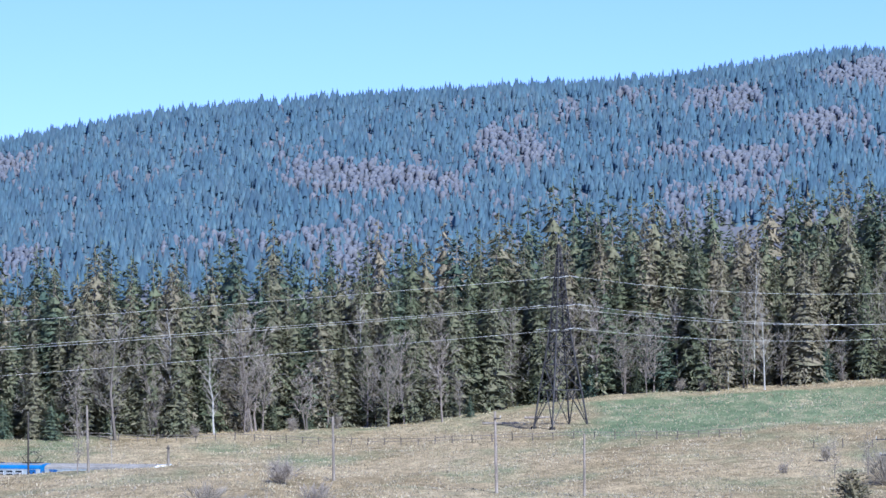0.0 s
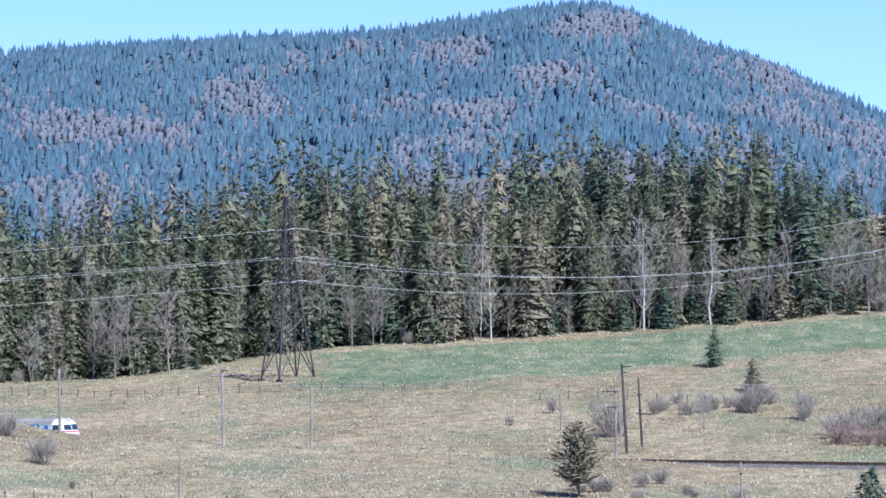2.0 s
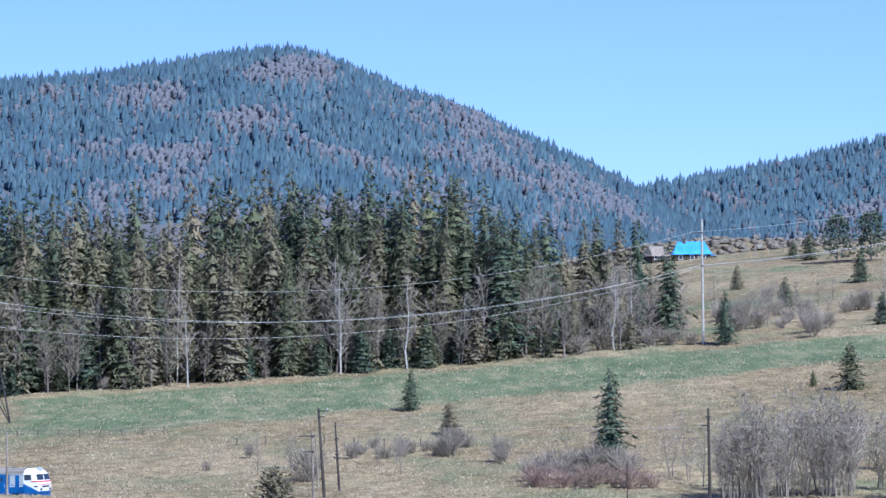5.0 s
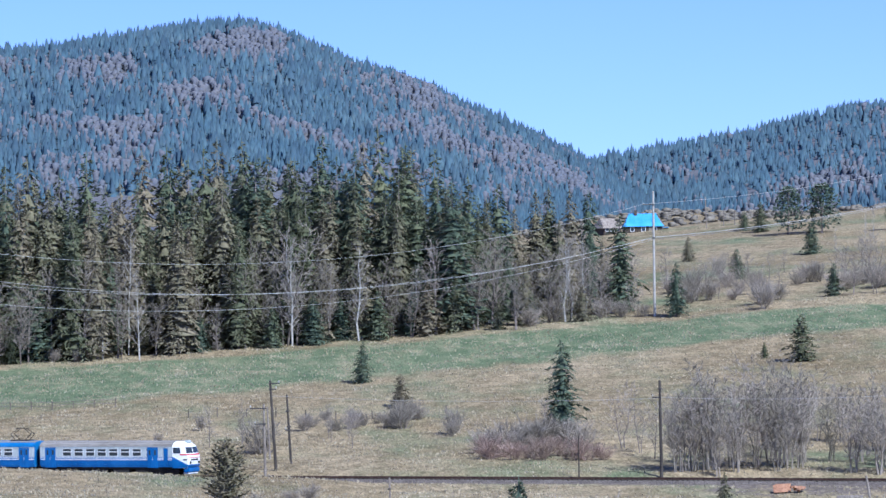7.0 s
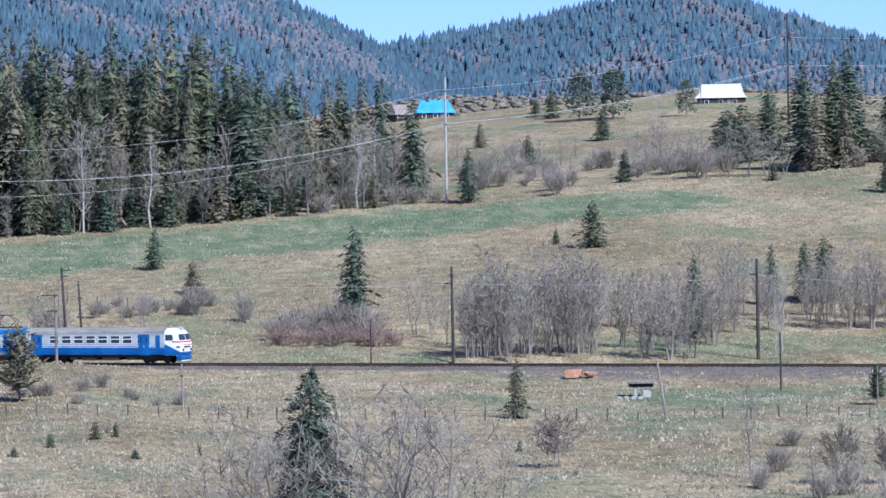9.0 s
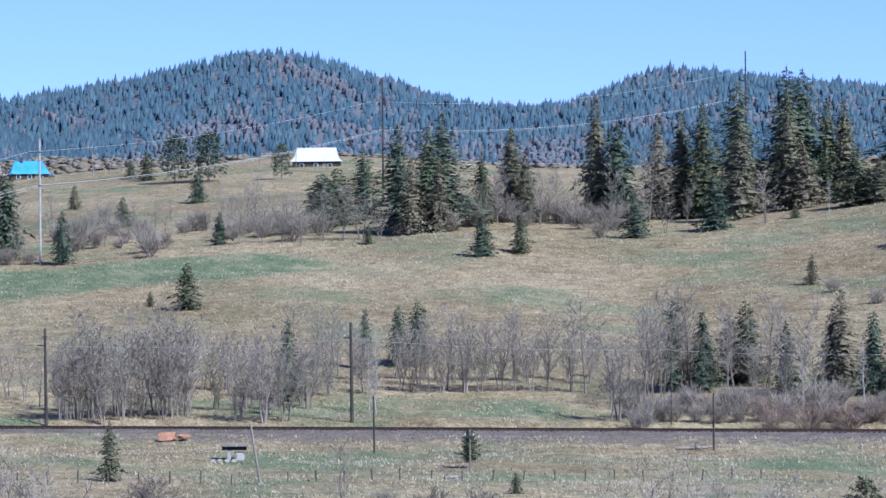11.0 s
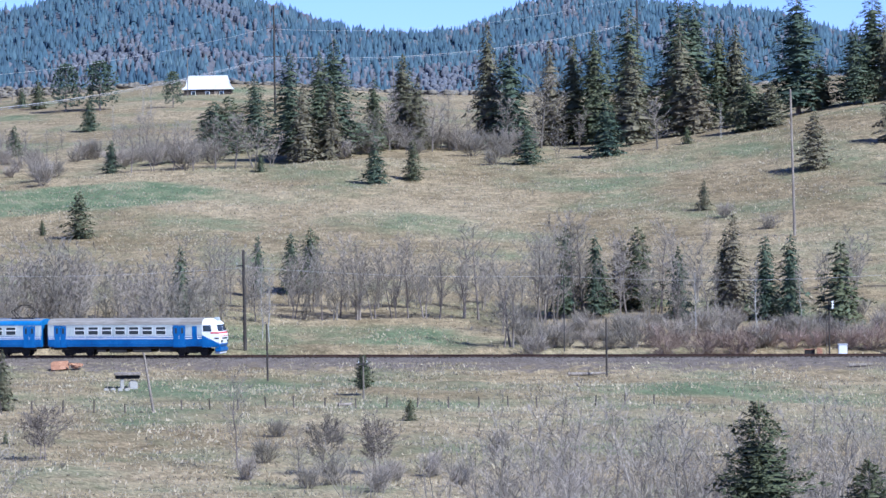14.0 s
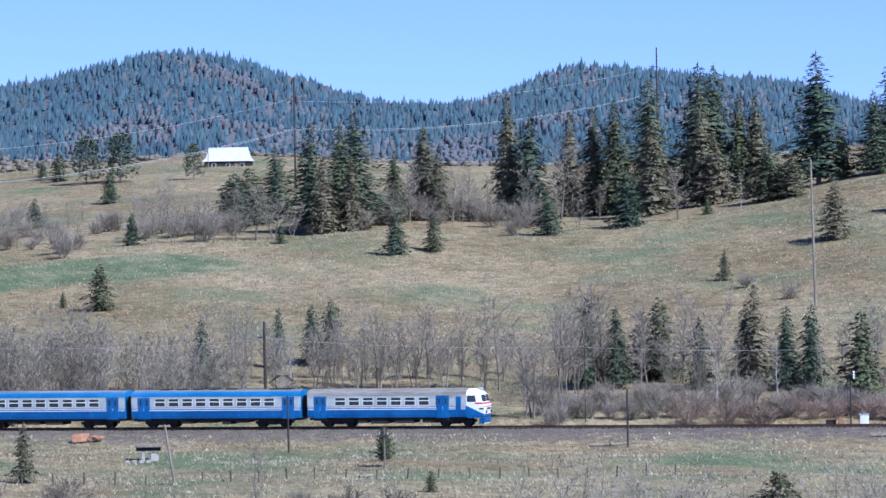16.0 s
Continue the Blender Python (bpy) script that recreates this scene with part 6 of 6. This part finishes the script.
def build_plates():
    e = thing("plate_stack", line_spot(13.12, 461), "rust orange steel plates leaning below the track", "scrap", rz=-13)
    rnd = random.Random(3)
    for i in range(4):
        bm = box(-1.3, 0.3, -0.05, 0.05, 0, 0.95, 0.015)
        bmesh.ops.transform(bm, matrix=pose(-0.1 * i, -0.2 * i, 0.05, -20 - 4 * i, rnd.uniform(-3, 3), rnd.uniform(-6, 6)), verts=bm.verts[:])
        part("plate", bm, RUST, e)
    for i in range(9):
        bm = box(-0.35, 0.35, -0.2, 0.2, -0.12, 0.12, 0.05)
        bmesh.ops.transform(bm, matrix=pose(0.8 + rnd.uniform(-0.4, 0.9), -0.5 + rnd.uniform(-0.4, 0.3), rnd.uniform(0.05, 0.6), rnd.uniform(-20, 20), rnd.uniform(-20, 20), rnd.uniform(0, 90)), verts=bm.verts[:])
        part("block", bm, RUST, e, "broken orange block")


def build_culvert():
    e = thing("culvert", line_spot(13.95, 428), "small grey concrete culvert with a slab on top", "culvert", rz=-14)
    part("slab", box(-1.35, 1.35, -0.9, 1.2, 1.35, 1.6, 0.05), WOOD, e)
    part("beam", box(-1.25, 1.25, -0.6, 1.1, 1.0, 1.35, 0.04), BLACK, e)
    part("wing_wall", box(-0.75, -0.35, -0.5, 1.2, -0.6, 1.05, 0.05), CONCRETE, e)
    part("wing_wall", box(0.1, 1.0, -0.7, 1.2, -0.6, 0.75, 0.12), CONCRETE, e, "pale broken stone")
    for i in range(4):
        part("rubble", box(-2.4 + i * 0.7, -1.9 + i * 0.7, -3.6, -2.9, -0.2, 0.22, 0.08), CONCRETE, e)


def build_hives():
    rnd = random.Random(1)
    for i, (az, mat) in enumerate(((-0.6, BLACK), (-0.42, WHITE), (-0.5, BLACK), (-0.24, BLACK), (-0.3, BLACK))):
        e = thing("beehive", on_ground(az, 690 + rnd.uniform(-2, 2)), "small wooden beehive box standing on the grass", "beehive", "beehives at the wood's edge", rz=rnd.uniform(-20, 20))
        part("body", box(-0.45, 0.45, -0.35, 0.35, 0.1, 0.75, 0.03), mat, e)
        part("lid", box(-0.52, 0.52, -0.42, 0.42, 0.75, 0.86, 0.02), LOGS, e)
        part("stand", box(-0.4, 0.4, -0.3, 0.3, -0.2, 0.1, 0.02), WOOD, e)


def build_logs():
    rnd = random.Random(6)
    for az, r, ln, turn in ((20.2, 440, 4.2, 10), (0.9, 665, 9.0, 3), (1.3, 668, 5, -6), (4.55, 556, 1.0, 80), (16.9, 395, 1.4, 20), (23.9, 440, 2.4, 5), (-1.15, 698, 5.5, 0)):
        e = thing("fallen_log", on_ground(az, r, -0.12), "fallen grey log lying in dry grass", "log", rz=-az + turn)
        part("trunk", rod((-ln / 2, 0, 0.05), (ln / 2, 0, 0.12), 0.2, 0.12, 9), WOOD, e)
        for i in range(3):
            x = rnd.uniform(-ln / 2, ln / 2)
            part("stub", rod((x, 0, 0.1), (x + 0.2, rnd.uniform(-0.3, 0.3), 0.55), 0.05, 0.03, 5), WOOD, e)


build_signal()
build_cabinet()
build_plates()
build_culvert()
build_hives()
build_logs()


def motions():
    rows = []
    for i in range(33):
        t = i * 0.5
        s = float(np.interp(t, (0, 2, 7, 10, 14, 16), (-327.2, -300.0, -232.4, -193.0, -139.2, -111.5)))
        rows.append((t, Matrix.Translation(line_point(s)) @ LINE))
    walk(TRAIN, rows)


for _builds in KINDS.values():
    for _m, _h in _builds:
        hide_master(_m)
motions()
